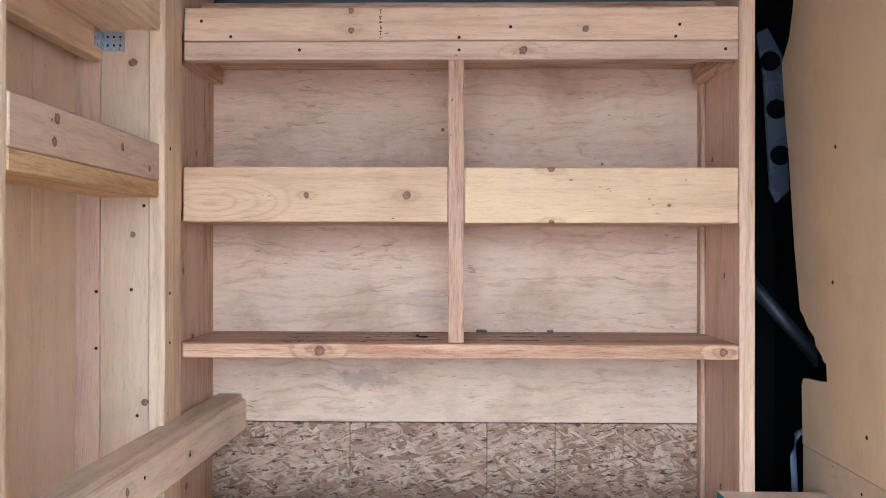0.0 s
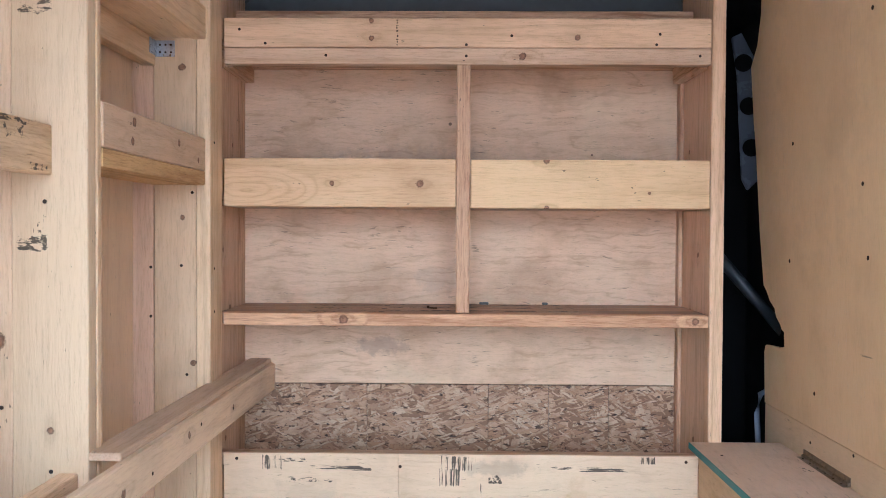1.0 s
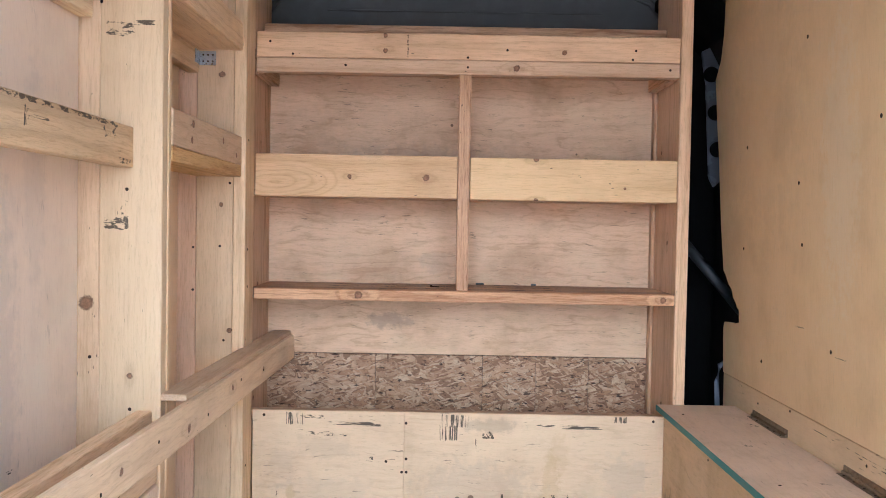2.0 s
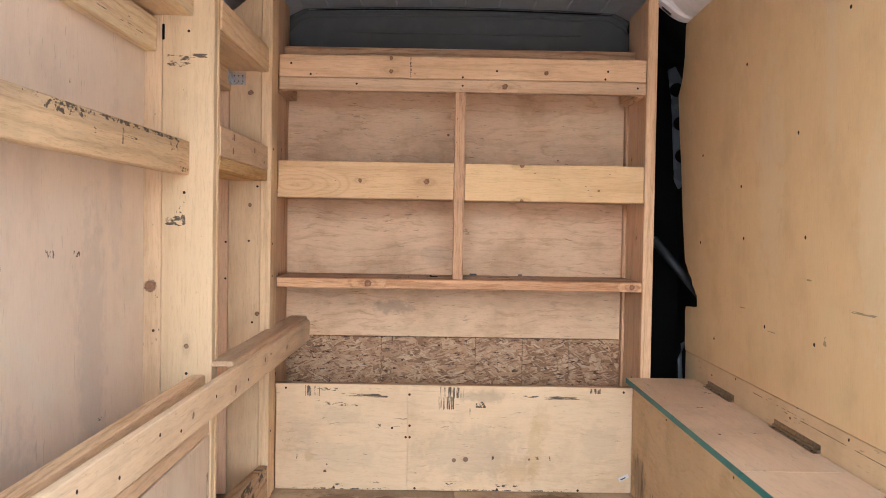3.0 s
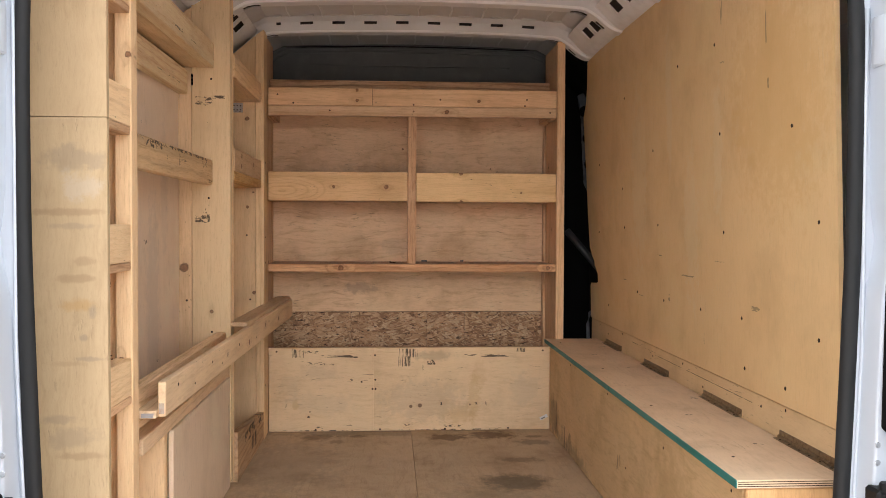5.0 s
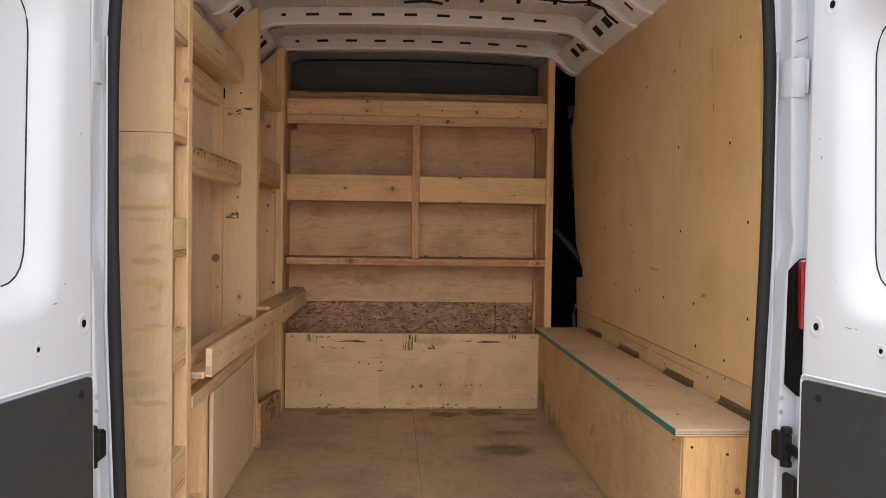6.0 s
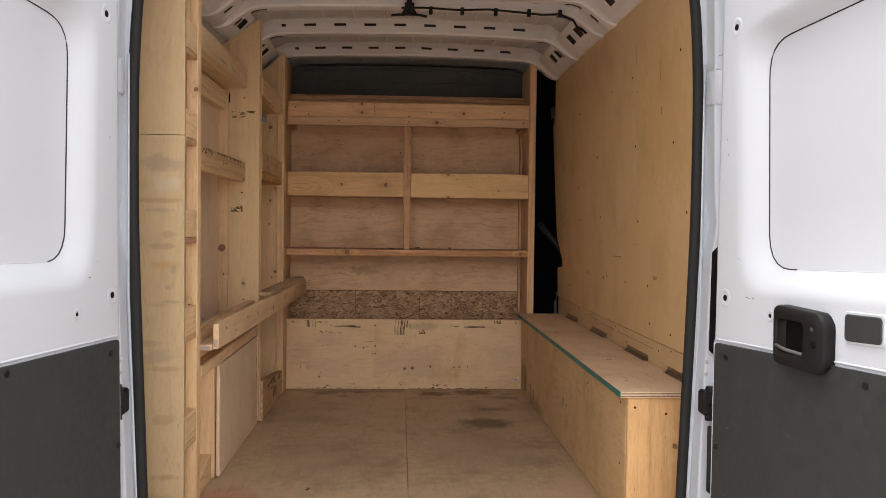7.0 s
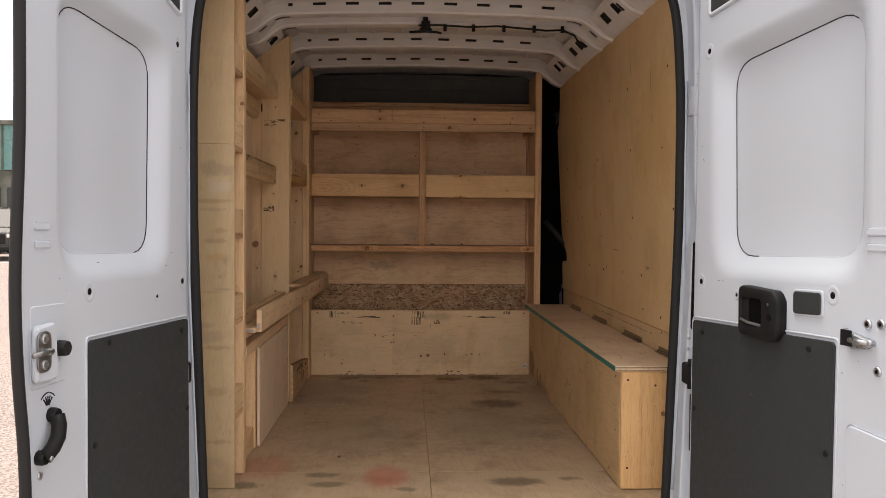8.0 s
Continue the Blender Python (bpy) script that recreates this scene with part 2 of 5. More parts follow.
def strand_board(name):
    """Oriented strand board: broad pale and brown flakes at all angles, torn ends, dark gaps between them."""
    n = Nodes(name)
    p = n.vec("ADD", n.place(), n.vec("SCALE", (41.0, 0.0, 27.0), n.rand()))
    bent = n.vec("ADD", p, n.vec("SCALE", n.node("ShaderNodeTexNoise", Vector=p, Scale=42.0, Detail=7.0, Roughness=0.72).outputs["Color"], 0.017))
    col = high = None
    # turn, cells along and across each metre, how many of them lie on top
    LAYERS = ((8, 14, 58, 0.0), (-12, 20, 90, 0.50), (58, 15, 52, 0.62), (-70, 18, 66, 0.66), (30, 12, 46, 0.66), (-38, 16, 56, 0.66), (80, 20, 70, 0.80), (4, 11, 60, 0.66), (-33, 28, 170, 0.80), (18, 26, 200, 0.76))
    for i, (turn, sx, sz, cut) in enumerate(LAYERS):
        m = n.t.nodes.new("ShaderNodeMapping")
        m.inputs["Rotation"].default_value = (0, radians(turn), 0)
        m.inputs["Location"].default_value = (3.1 * i, 0, 1.7 * i)
        n.put(m.inputs["Vector"], bent)
        v = n.vec("MULTIPLY", m.outputs[0], (sx, 1.0, sz))
        cell = n.node("ShaderNodeTexVoronoi", Vector=v, Scale=1.0)
        cr = n.split(cell.outputs["Color"])
        grain = n.noise(n.vec("MULTIPLY", v, (0.16, 1.0, 3.4)), 4.0, 6.0, 0.75)
        tone = n.mix(n.step(cr[0], 0.10, 0.90), (0.57, 0.375, 0.225), (0.43, 0.245, 0.13))
        tone = n.mix(n.step(cr[1], 0.74, 0.84), tone, (0.62, 0.445, 0.28))
        tone = n.mix(n.step(cr[1], 0.24, 0.12), tone, (0.27, 0.15, 0.08))
        tone = n.mix(n.step(grain, 0.46, 0.70, 0.0, 0.60), tone, (0.27, 0.155, 0.085))
        edge = n.t.nodes.new("ShaderNodeTexVoronoi")
        edge.feature = "DISTANCE_TO_EDGE"
        n.put(edge.inputs["Vector"], v)
        edge.inputs["Scale"].default_value = 1.0
        rim = n.step(edge.outputs["Distance"], 0.055, 0.0)
        tone = n.mix(n.math("MULTIPLY", rim, n.step(cr[0], 0.25, 0.8, 0.12, 0.85)), tone, (0.060, 0.032, 0.018))
        if col is None:
            col, high = tone, cr[2]
        else:
            pick = n.step(cr[2], cut, cut + 0.01)
            col = n.mix(pick, col, tone)
            high = n.math("ADD", n.math("MULTIPLY", pick, cr[1]), n.math("MULTIPLY", n.math("SUBTRACT", 1.0, pick), high))
    gaps = n.noise(n.vec("MULTIPLY", bent, (0.6, 1.0, 1.4)), 60.0, 3.0, 0.6)
    col = n.mix(n.step(gaps, 0.70, 0.75, 0.0, 0.85), col, (0.030, 0.016, 0.009))
    split = n.noise(n.vec("MULTIPLY", n.vec("ADD", bent, (5.0, 2.0, 8.0)), (1.0, 1.0, 3.0)), 26.0, 5.0, 0.65)
    col = n.mix(n.step(split, 0.575, 0.62, 0.0, 0.9), col, (0.028, 0.016, 0.010))
    cloud = n.noise(n.vec("ADD", p, (2.0, 6.0, 1.0)), 14.0, 5.0, 0.65)
    col = n.mix(n.step(cloud, 0.44, 0.64, 0.0, 0.35), col, (0.25, 0.125, 0.065))
    n.bump(n.math("SUBTRACT", high, n.step(gaps, 0.66, 0.75)), 0.0022, 0.7)
    return n.done(col, 0.6, 0.0, 0.3)


def paint(name, colour, rough=0.3, wear=0.1, dust=(0.42, 0.40, 0.37), coat=0.0, scale=6.0, vary=0.14, spec=0.5):
    """Sprayed or moulded surface with faint orange peel, dust film and small marks."""
    n = Nodes(name)
    p = n.place()
    film = n.noise(p, scale, 5.0, 0.6)
    speck = n.noise(p, 90.0, 3.0, 0.7)
    col = n.mix(n.step(film, 0.42, 0.8, 0.0, wear), colour, dust)
    col = n.mix(n.step(speck, 0.70, 0.80, 0.0, wear * 1.6), col, tuple(c * 0.5 for c in dust))
    n.put(n.p.inputs["Coat Weight"], coat)
    n.bump(n.noise(p, 220.0, 2.0), 0.0006, 0.25)
    return n.done(col, n.step(film, 0.3, 0.75, rough - vary * 0.4, rough + vary), 0.0, spec)


def metal(name, colour, rough=0.35):
    n = Nodes(name)
    p = n.place()
    w = n.noise(p, 60.0, 5.0, 0.7)
    col = n.mix(n.step(w, 0.45, 0.75, 0.0, 0.55), colour, tuple(c * 0.45 for c in colour))
    n.bump(w, 0.0008, 0.3)
    return n.done(col, n.step(w, 0.3, 0.75, rough - 0.1, rough + 0.2), 0.9)


PINE, PINE_D = (0.71, 0.565, 0.385), (0.62, 0.46, 0.295)
FIR, FIR_D = (0.59, 0.42, 0.285), (0.44, 0.28, 0.18)
lumber = {a: wood("pine_lumber_" + a, a, PINE, PINE_D, contrast=0.32) for a in "xyz"}
fir = {a: wood("fir_lumber_" + a, a, FIR, FIR_D, ring=34.0) for a in "xyz"}
aged = {a: wood("weathered_lumber_" + a, a, (0.66, 0.53, 0.39), (0.56, 0.42, 0.29), grey=0.2, contrast=0.35) for a in "xyz"}
GRIME = (0.47, 0.40, 0.34)
pale_ply = plywood("pale_plywood", "z", (0.745, 0.67, 0.58), (0.705, 0.62, 0.52), plane="yz", contrast=0.12, dash=0.22, mottle=0.14, grain=0.6,
                   stains=[(0.25, -0.15, 0.10, 0.45, 0.30, GRIME, 2.0), (-0.15, -0.45, 0.16, 0.25, 0.30, GRIME, 2.0), (0.40, 0.25, 0.06, 0.30, 0.20, GRIME, 2.0), (-0.4, 0.1, 0.12, 0.35, 0.18, GRIME, 2.0)],
                   dirt=[(0.02, 0.085, 0.035, 0.016, 60, 70, -0.01), (0.16, 0.082, 0.03, 0.012, 60, 70), (-0.22, 0.07, 0.05, 0.02, 50, 60, -0.01), (0.30, -0.33, 0.02, 0.006, 60, 160), (0.12, 0.47, 0.004, 0.008, 200, 160, 0.05)])
osb = strand_board("strand_board")
white = paint("white_van_paint", (0.560, 0.615, 0.682), 0.30, 0.006, coat=0.10, vary=0.03)
primer = paint("roof_grey_white_paint", (0.85, 0.855, 0.865), 0.42, 0.22, scale=14.0)
# the bows' paint again, dustier and darkened for the skin's weaker light
roof_skin_shaded = paint("dusty_shaded_roof_paint", (0.68, 0.68, 0.685), 0.5, 0.4, dust=(0.52, 0.49, 0.46), scale=5.0)
black = paint("black_plastic", (0.010, 0.0105, 0.011), 0.5, 0.12, dust=(0.045, 0.047, 0.046), spec=0.2)
trim_black = paint("dark_grey_trim_board", (0.024, 0.029, 0.030), 0.62, 0.22, dust=(0.066, 0.072, 0.068), scale=45.0)
rubber = paint("black_rubber_seal", (0.015, 0.016, 0.017), 0.6, 0.2, dust=(0.055, 0.055, 0.055), spec=0.3)
steel = metal("galvanised_steel", (0.52, 0.55, 0.58), 0.32)
dull_steel = metal("dull_striker_steel", (0.27, 0.27, 0.275), 0.38)
bronze = metal("tarnished_hinge_steel", (0.34, 0.255, 0.17), 0.5)
screw_m = paint("dark_screw_steel", (0.045, 0.028, 0.018), 0.7, 0.3, dust=(0.10, 0.065, 0.04), spec=0.1)
teal = paint("teal_painted_edge", (0.012, 0.17, 0.155), 0.45, 0.2, dust=(0.10, 0.22, 0.19))
# near black: shade painted into gaps and holes, also black parts
void = paint("black_void_shade", (0.006, 0.006, 0.006), 0.8, 0.1, dust=(0.014, 0.014, 0.014), spec=0.1)


scuff_m = paint("grey_scuff_marks", (0.10, 0.10, 0.097), 0.8, 0.2, spec=0.1)
seam_m = paint("grey_seam_sealer", (0.30, 0.31, 0.33), 0.7, 0.1, spec=0.2)
ink = paint("faded_stamp_ink", (0.095, 0.05, 0.03), 0.8, 0.3, dust=(0.2, 0.12, 0.07), spec=0.1)
# shade inside the roof bows and cants, painted as dark brown
hollow = paint("dark_hollow_shade", (0.060, 0.052, 0.047), 0.8, 0.3, dust=(0.07, 0.06, 0.05), spec=0.1)


# ---- mesh helpers ----
LOCAL = set()


def base(ob):
    """Where the parent's own space starts in the plan."""
    at = Vector((0, 0, 0))
    while ob is not None and ob not in LOCAL:
        at += ob.location
        ob = ob.parent
    return at


def part(name, bm, material, parent=None, label="", smooth=False):
    """Links a bmesh, given in plan coordinates, as ONE mesh object under a thing or a part."""
    lo = [min(v.co[i] for v in bm.verts) for i in range(3)]
    hi = [max(v.co[i] for v in bm.verts) for i in range(3)]
    mid = Vector([(a + b) / 2 for a, b in zip(lo, hi)])
    bmesh.ops.translate(bm, verts=bm.verts, vec=-mid)
    bmesh.ops.recalc_face_normals(bm, faces=bm.faces)
    me = bpy.data.meshes.new(name)
    bm.to_mesh(me)
    bm.free()
    me.materials.append(material)
    if smooth:
        me.polygons.foreach_set("use_smooth", [True] * len(me.polygons))
        me.update()
    ob = new(name, me)
    ob.location = mid - base(parent)
    ob.parent = parent
    if label:
        tagged(ob, label)
    return ob


def thing(name, at, label, category, group="", kind=""):
    ob = new(name)
    ob.empty_display_size = 0.1
    ob.location = at
    return tagged(ob, label, category, group, kind)


def cube(x0, x1, y0, y1, z0, z1, bevel=0.0, bm=None):
    b = bmesh.new()
    vs = [b.verts.new((x, y, z)) for x in (x0, x1) for y in (y0, y1) for z in (z0, z1)]
    for f in ((0, 1, 3, 2), (4, 6, 7, 5), (0, 4, 5, 1), (2, 3, 7, 6), (0, 2, 6, 4), (1, 5, 7, 3)):
        b.faces.new([vs[i] for i in f])
    bmesh.ops.recalc_face_normals(b, faces=b.faces)
    if bevel:
        bmesh.ops.bevel(b, geom=b.edges[:], offset=bevel, segments=1, affect="EDGES", profile=0.5)
    if bm is None:
        return b
    return merge(bm, b)


def merge(a, b):
    me = bpy.data.meshes.new("tmp")
    b.to_mesh(me)
    b.free()
    a.from_mesh(me)
    bpy.data.meshes.remove(me)
    return a


def box(name, x0, x1, y0, y1, z0, z1, material, parent=None, label="", bevel=0.0025):
    size = min(abs(x1 - x0), abs(y1 - y0), abs(z1 - z0))
    return part(name, cube(x0, x1, y0, y1, z0, z1, min(bevel, size * 0.3)), material, parent, label)


def prism(points, axis, a, b, bevel=0.0):
    """A flat outline, drawn out from a to b along the axis. points: the other two coordinates in order."""
    bm = bmesh.new()

    def at(u, v, w):
        return {"x": (w, u, v), "y": (u, w, v), "z": (u, v, w)}[axis]

    one = [bm.verts.new(at(u, v, a)) for u, v in points]
    two = [bm.verts.new(at(u, v, b)) for u, v in points]
    k = len(points)
    bm.faces.new(one)
    bm.faces.new(two[::-1])
    for i in range(k):
        bm.faces.new((one[i], two[i], two[(i + 1) % k], one[(i + 1) % k]))
    bmesh.ops.recalc_face_normals(bm, faces=bm.faces)
    if bevel:
        bmesh.ops.bevel(bm, geom=bm.edges[:], offset=bevel, segments=1, affect="EDGES", profile=0.5)
    return bm


def rounded(corners, radius, seg=6):
    out = []
    m = len(corners)
    for i in range(m):
        p, a, b = Vector(corners[i]), Vector(corners[i - 1]), Vector(corners[(i + 1) % m])
        r = radius[i] if isinstance(radius, (list, tuple)) else radius
        u, v = (a - p).normalized(), (b - p).normalized()
        half = math.acos(max(-1, min(1, u.dot(v)))) / 2
        cut = r / math.tan(half)
        s, e = p + u * cut, p + v * cut
        for k in range(seg + 1):
            f = k / seg
            q = (1 - f) ** 2 * s + 2 * f * (1 - f) * p + f * f * e
            out.append((q.x, q.y))
    return out


def disc(at, radius, depth, axis="y", seg=12, taper=0.85, bm=None):
    """A low round head that stands out along -axis or +axis (sign of depth)."""
    b = bmesh.new()
    rings = []
    for r, w in ((radius, 0.0), (radius, depth * 0.6), (radius * taper, depth)):
        ring = []
        for i in range(seg):
            c, s = r * math.cos(2 * math.pi * i / seg), r * math.sin(2 * math.pi * i / seg)
            d = {"x": (w, c, s), "y": (c, w, s), "z": (c, s, w)}[axis]
            ring.append(b.verts.new((at[0] + d[0], at[1] + d[1], at[2] + d[2])))
        rings.append(ring)
    b.faces.new(rings[0])
    b.faces.new(rings[-1])
    for m, k in zip(rings, rings[1:]):
        for i in range(seg):
            b.faces.new((m[i], m[(i + 1) % seg], k[(i + 1) % seg], k[i]))
    return b if bm is None else merge(bm, b)


def tube(path, radius, seg=8, bm=None):
    """A round bar along a list of points."""
    b = bmesh.new()
    rings = []
    pts = [Vector(q) for q in path]
    for i, q in enumerate(pts):
        d = (pts[min(i + 1, len(pts) - 1)] - pts[max(i - 1, 0)]).normalized()
        side = d.cross(Vector((0, 0, 1)) if abs(d.z) < 0.9 else Vector((1, 0, 0))).normalized()
        up = side.cross(d)
        rings.append([b.verts.new(q + radius * (math.cos(2 * math.pi * j / seg) * side + math.sin(2 * math.pi * j / seg) * up)) for j in range(seg)])
    b.faces.new(rings[0])
    b.faces.new(rings[-1][::-1])
    for m, k in zip(rings, rings[1:]):
        for j in range(seg):
            b.faces.new((m[j], m[(j + 1) % seg], k[(j + 1) % seg], k[j]))
    return b if bm is None else merge(bm, b)


def screws(parent, spots, axis="y", out=-0.0012, r=0.0042):
    """Screw heads sunk in a face, one mesh each, all on one shared mesh."""
    first = None
    for at in spots:
        if first is None:
            first = part("screw", disc(at, r, out, axis, 8), screw_m, parent)
        else:
            o = first.copy()
            scene.collection.objects.link(o)
            o.location = Vector(at) - base(parent) + Vector([out / 2 if c == axis else 0 for c in "xyz"])


# ---- the van's shell ----
HALF = [(-1.05, 1.50), (-0.955, 1.75), (-0.86, 1.870), (-0.78, 1.948), (-0.70, 1.990), (-0.45, 2.002), (0.0, 2.010)]
INNER = HALF + [(-x, z) for x, z in HALF[-2::-1]]


def inner_z(x):
    """Height of the roof skin at a place across the van."""
    for (a, za), (b, zb) in zip(INNER, INNER[1:]):
        if a <= x <= b:
            return za + (zb - za) * (x - a) / (b - a)
    return 1.5


def strip(profile_a, profile_b, y0, y1, bm):
    """A closed band between two profiles across the van, from y0 to y1."""
    k = len(profile_a)
    rows = []
    for y in (y0, y1):
        rows.append([bm.verts.new((x, y, z)) for x, z in profile_a] + [bm.verts.new((x, y, z)) for x, z in profile_b[::-1]])
    m = 2 * k
    for i in range(m):
        bm.faces.new((rows[0][i], rows[0][(i + 1) % m], rows[1][(i + 1) % m], rows[1][i]))
    for r, flip in ((rows[0], 1), (rows[1], -1)):
        for i in range(k - 1):
            bm.faces.new([r[i], r[i + 1], r[m - 2 - i], r[m - 1 - i]][::flip])


# bows: place along the van, length of the slots
BOWS = ((0.02, 0.060), (-0.56, 0.060), (-1.12, 0.042), (-1.345, 0.060), (-1.87, 0.060), (-2.42, 0.060))
SLOT_STEP = 0.152
# cant panel across: (x, z) from the roof down to its rolled foot; start of each square hole along the van
CANT = [(0.745, 1.932), (0.769, 1.908), (0.806, 1.871), (0.832, 1.849), (0.852, 1.838), (0.882, 1.832)]
HOLES = [-0.245, -0.385, -0.740, -0.910, -1.510, -1.705, -2.05, -2.22]


def bow_line():
    """Lower face of a bow across the van as (x, z, normal x, normal z), flat in the middle, bent down on both cants."""
    half = []
    for x, z in [(0.655, 1.925), (0.685, 1.9235), (0.708, 1.918), (0.726, 1.909), (0.742, 1.899), (0.765, 1.883), (0.80, 1.854), (0.818, 1.843), (0.836, 1.834), (0.856, 1.829), (0.885, 1.828)]:
        t = min(1.0, max(0.0, (x - 0.655) / 0.08)) * (1.0 if x < 0.83 else max(0.3, 1 - (x - 0.83) / 0.07))
        a = math.radians(45) * t
        half.append((x, z, -math.sin(a), -math.cos(a)))
    xs = {round(0.02 + SLOT_STEP * (i + 0.5) + d * e, 4) for i in range(-5, 5) for d in (-1, 1) for e in (0.021, 0.030)}
    mid = [(x, inner_z(x) - 0.067, 0.0, -1.0) for x in sorted(xs) if abs(x) < 0.65]
    return [(-x, z, -a, c) for x, z, a, c in half[::-1]] + mid + half


def bow(bm, line, y, long):
    prof = [(-0.095, 0.001), (-0.066, 0.022), (-0.058, 0.033), (-0.043, 0.058), (-0.034, 0.067), (0.002, 0.067), (0.032, 0.067), (0.036, 0.066), (0.041, 0.056), (0.055, 0.0)]
    slots = [0.02 + SLOT_STEP * (i + 0.5) for i in range(-5, 5)]
    rows = [[bm.verts.new((x - nx * (0.067 - d), y + dy, z - nz * (0.067 - d))) for dy, d in prof] for x, z, nx, nz in line]
    for i, (a, b) in enumerate(zip(rows, rows[1:])):
        x = (line[i][0] + line[i + 1][0]) / 2
        for k in range(len(prof) - 1):
            if k == 1 and abs(x) < 0.655 and any(abs(x - s) < long / 2 for s in slots):
                continue
            if k == 5 and (0.66 < abs(x) < 0.726 or 0.765 < abs(x) < 0.80):
                continue
            # upper flank takes the shaded skin colour, the rest the pale one
            bm.faces.new((a[k], a[k + 1], b[k + 1], b[k])).material_index = 0 if k < 3 else 1


def cant_plate(bm, sgn, p, q, y0, y1):
    """A piece of the cant panel between two points across and two places along the van."""
    o = (sgn * 0.0045, 0.0045)
    vs = [bm.verts.new((sgn * x + dx, y, z + dz)) for dx, dz in ((0, 0), o) for (x, z), y in ((p, y0), (q, y0), (q, y1), (p, y1))]
    for f in ((3, 2, 1, 0), (4, 5, 6, 7), (0, 1, 5, 4), (1, 2, 6, 5), (2, 3, 7, 6), (3, 0, 4, 7)):
        bm.faces.new([vs[i] for i in f])


def build_roof():
    """Roof skin with adhesive beads, swept hat-section bows with slots along the rear edge, cant panels with square holes."""
    skin = bmesh.new()
    strip(INNER, [(x * 1.02, z + 0.03) for x, z in INNER], -2.70, 1.15, skin)
    # pressed pockets over the slots and pale beads of adhesive along the skin
    edges = [0.61] + [y for y, *_ in BOWS] + [-2.68]
    for a, b in zip(edges[1:], edges):
        for i in range(-4, 5):
            x = 0.02 + SLOT_STEP * i
            z = inner_z(x)
            pts = [(x + 0.004 * math.sin(3.1 * i + 9 * k), b - 0.05 + (a - b + 0.10) * k / 6, z - 0.001) for k in range(7)]
            bead = tube(pts, 0.0045, 6)
            for f in bead.faces:
                f.material_index = 1
            merge(skin, bead)
    for y, long in BOWS:
        for i in range(-5, 5):
            x = 0.02 + SLOT_STEP * (i + 0.5)
            z = inner_z(x)
            cube(x - long * 0.62, x + long * 0.62, y - 0.115, y - 0.056, z - 0.003, z + 0.004, 0.002, skin)
    steel_parts = bmesh.new()
    line = bow_line()
    for y, long in BOWS:
        bow(skin, line, y, long)
    # cant panels, rolled over at the foot, with pairs of square holes between the bows
    for sgn in (-1, 1):
        for s0, s1 in zip(CANT, CANT[1:]):
            edge = 0.06
            for h in (HOLES if s0 is CANT[1] else ()):
                cant_plate(steel_parts, sgn, s0, s1, edge, h)
                edge = h - 0.098
            cant_plate(steel_parts, sgn, s0, s1, edge, -2.68)
        pts = [(sgn * 0.915, 1.62), (sgn * 0.915, 1.76), (sgn * 0.935, 1.785), (sgn * 0.96, 1.785), (sgn * 1.0, 1.62)]
        merge(steel_parts, prism(pts, "y", -2.66, 0.10))
    for f in steel_parts.faces:
        f.material_index = 1
    merge(skin, steel_parts)
    roof = part("ceiling", skin, roof_skin_shaded)
    roof.data.materials.append(primer)
    return tagged(roof, "white painted steel van roof with cross bows and punched slots", "ceiling", kind="structure")


build_roof()


def build_hollow_shade():
    """Dark sheets standing in for the shade behind the punched holes of the cant panels and inside the bows."""
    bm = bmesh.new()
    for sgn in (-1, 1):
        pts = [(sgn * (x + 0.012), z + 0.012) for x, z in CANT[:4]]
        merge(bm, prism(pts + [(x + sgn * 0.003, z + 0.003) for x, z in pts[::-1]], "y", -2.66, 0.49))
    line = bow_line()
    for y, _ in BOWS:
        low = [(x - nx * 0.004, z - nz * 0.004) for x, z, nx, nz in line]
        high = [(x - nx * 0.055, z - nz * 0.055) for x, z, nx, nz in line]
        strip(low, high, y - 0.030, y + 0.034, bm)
    return tagged(part("roof_hollow_shade", bm, hollow), "dark sheets painting the shade inside the van's roof bows", "roof lining", kind="structure")


build_hollow_shade()
wl = part("wall_left", cube(-1.09, -1.04, -2.70, 1.2, -0.25, 1.62), white)
tagged(wl, "white painted steel side of a cargo van", "wall", kind="structure")
wr = part("wall_right", cube(1.04, 1.09, -2.70, 1.2, -0.25, 1.62), white)
tagged(wr, "white painted steel side of a cargo van", "wall", kind="structure")
pan = part("floor_pan", cube(-1.04, 1.04, -2.72, 1.2, -0.16, -0.024), primer)
tagged(pan, "painted steel load floor under the plywood", "floor", kind="structure")


def build_bulkhead():
    """Black upper bulkhead with pressed mouldings behind the shelf unit."""
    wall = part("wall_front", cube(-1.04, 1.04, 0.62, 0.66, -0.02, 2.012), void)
    bulk_m = paint("grey_black_bulkhead", (0.115, 0.125, 0.122), 0.6, 0.5, dust=(0.20, 0.20, 0.198), scale=9.0)
    panel = prism([(-0.84, 1.30), (0.84, 1.30), (0.84, 1.88), (0.81, 1.95), (0.74, 1.985), (-0.74, 1.985), (-0.81, 1.95), (-0.84, 1.88)], "y", 0.604, 0.619, 0.003)
    part("upper_panel", panel, bulk_m, wall)
    tagged(wall, "black moulded bulkhead behind the shelf unit", "bulkhead", kind="structure")
    for lift, inset in ((0.0, 0.0), (0.022, -0.01), (0.04, -0.015)):
        pts = []
        for i in range(25):
            s = i / 24
            x = -0.80 + inset + (1.60 - 2 * inset) * s
            e = min(s, 1 - s) * 1.60
            z = 1.950 + lift + 0.016 * math.sin(math.pi * s) - 0.10 * max(0.0, 1 - e / 0.13) ** 2
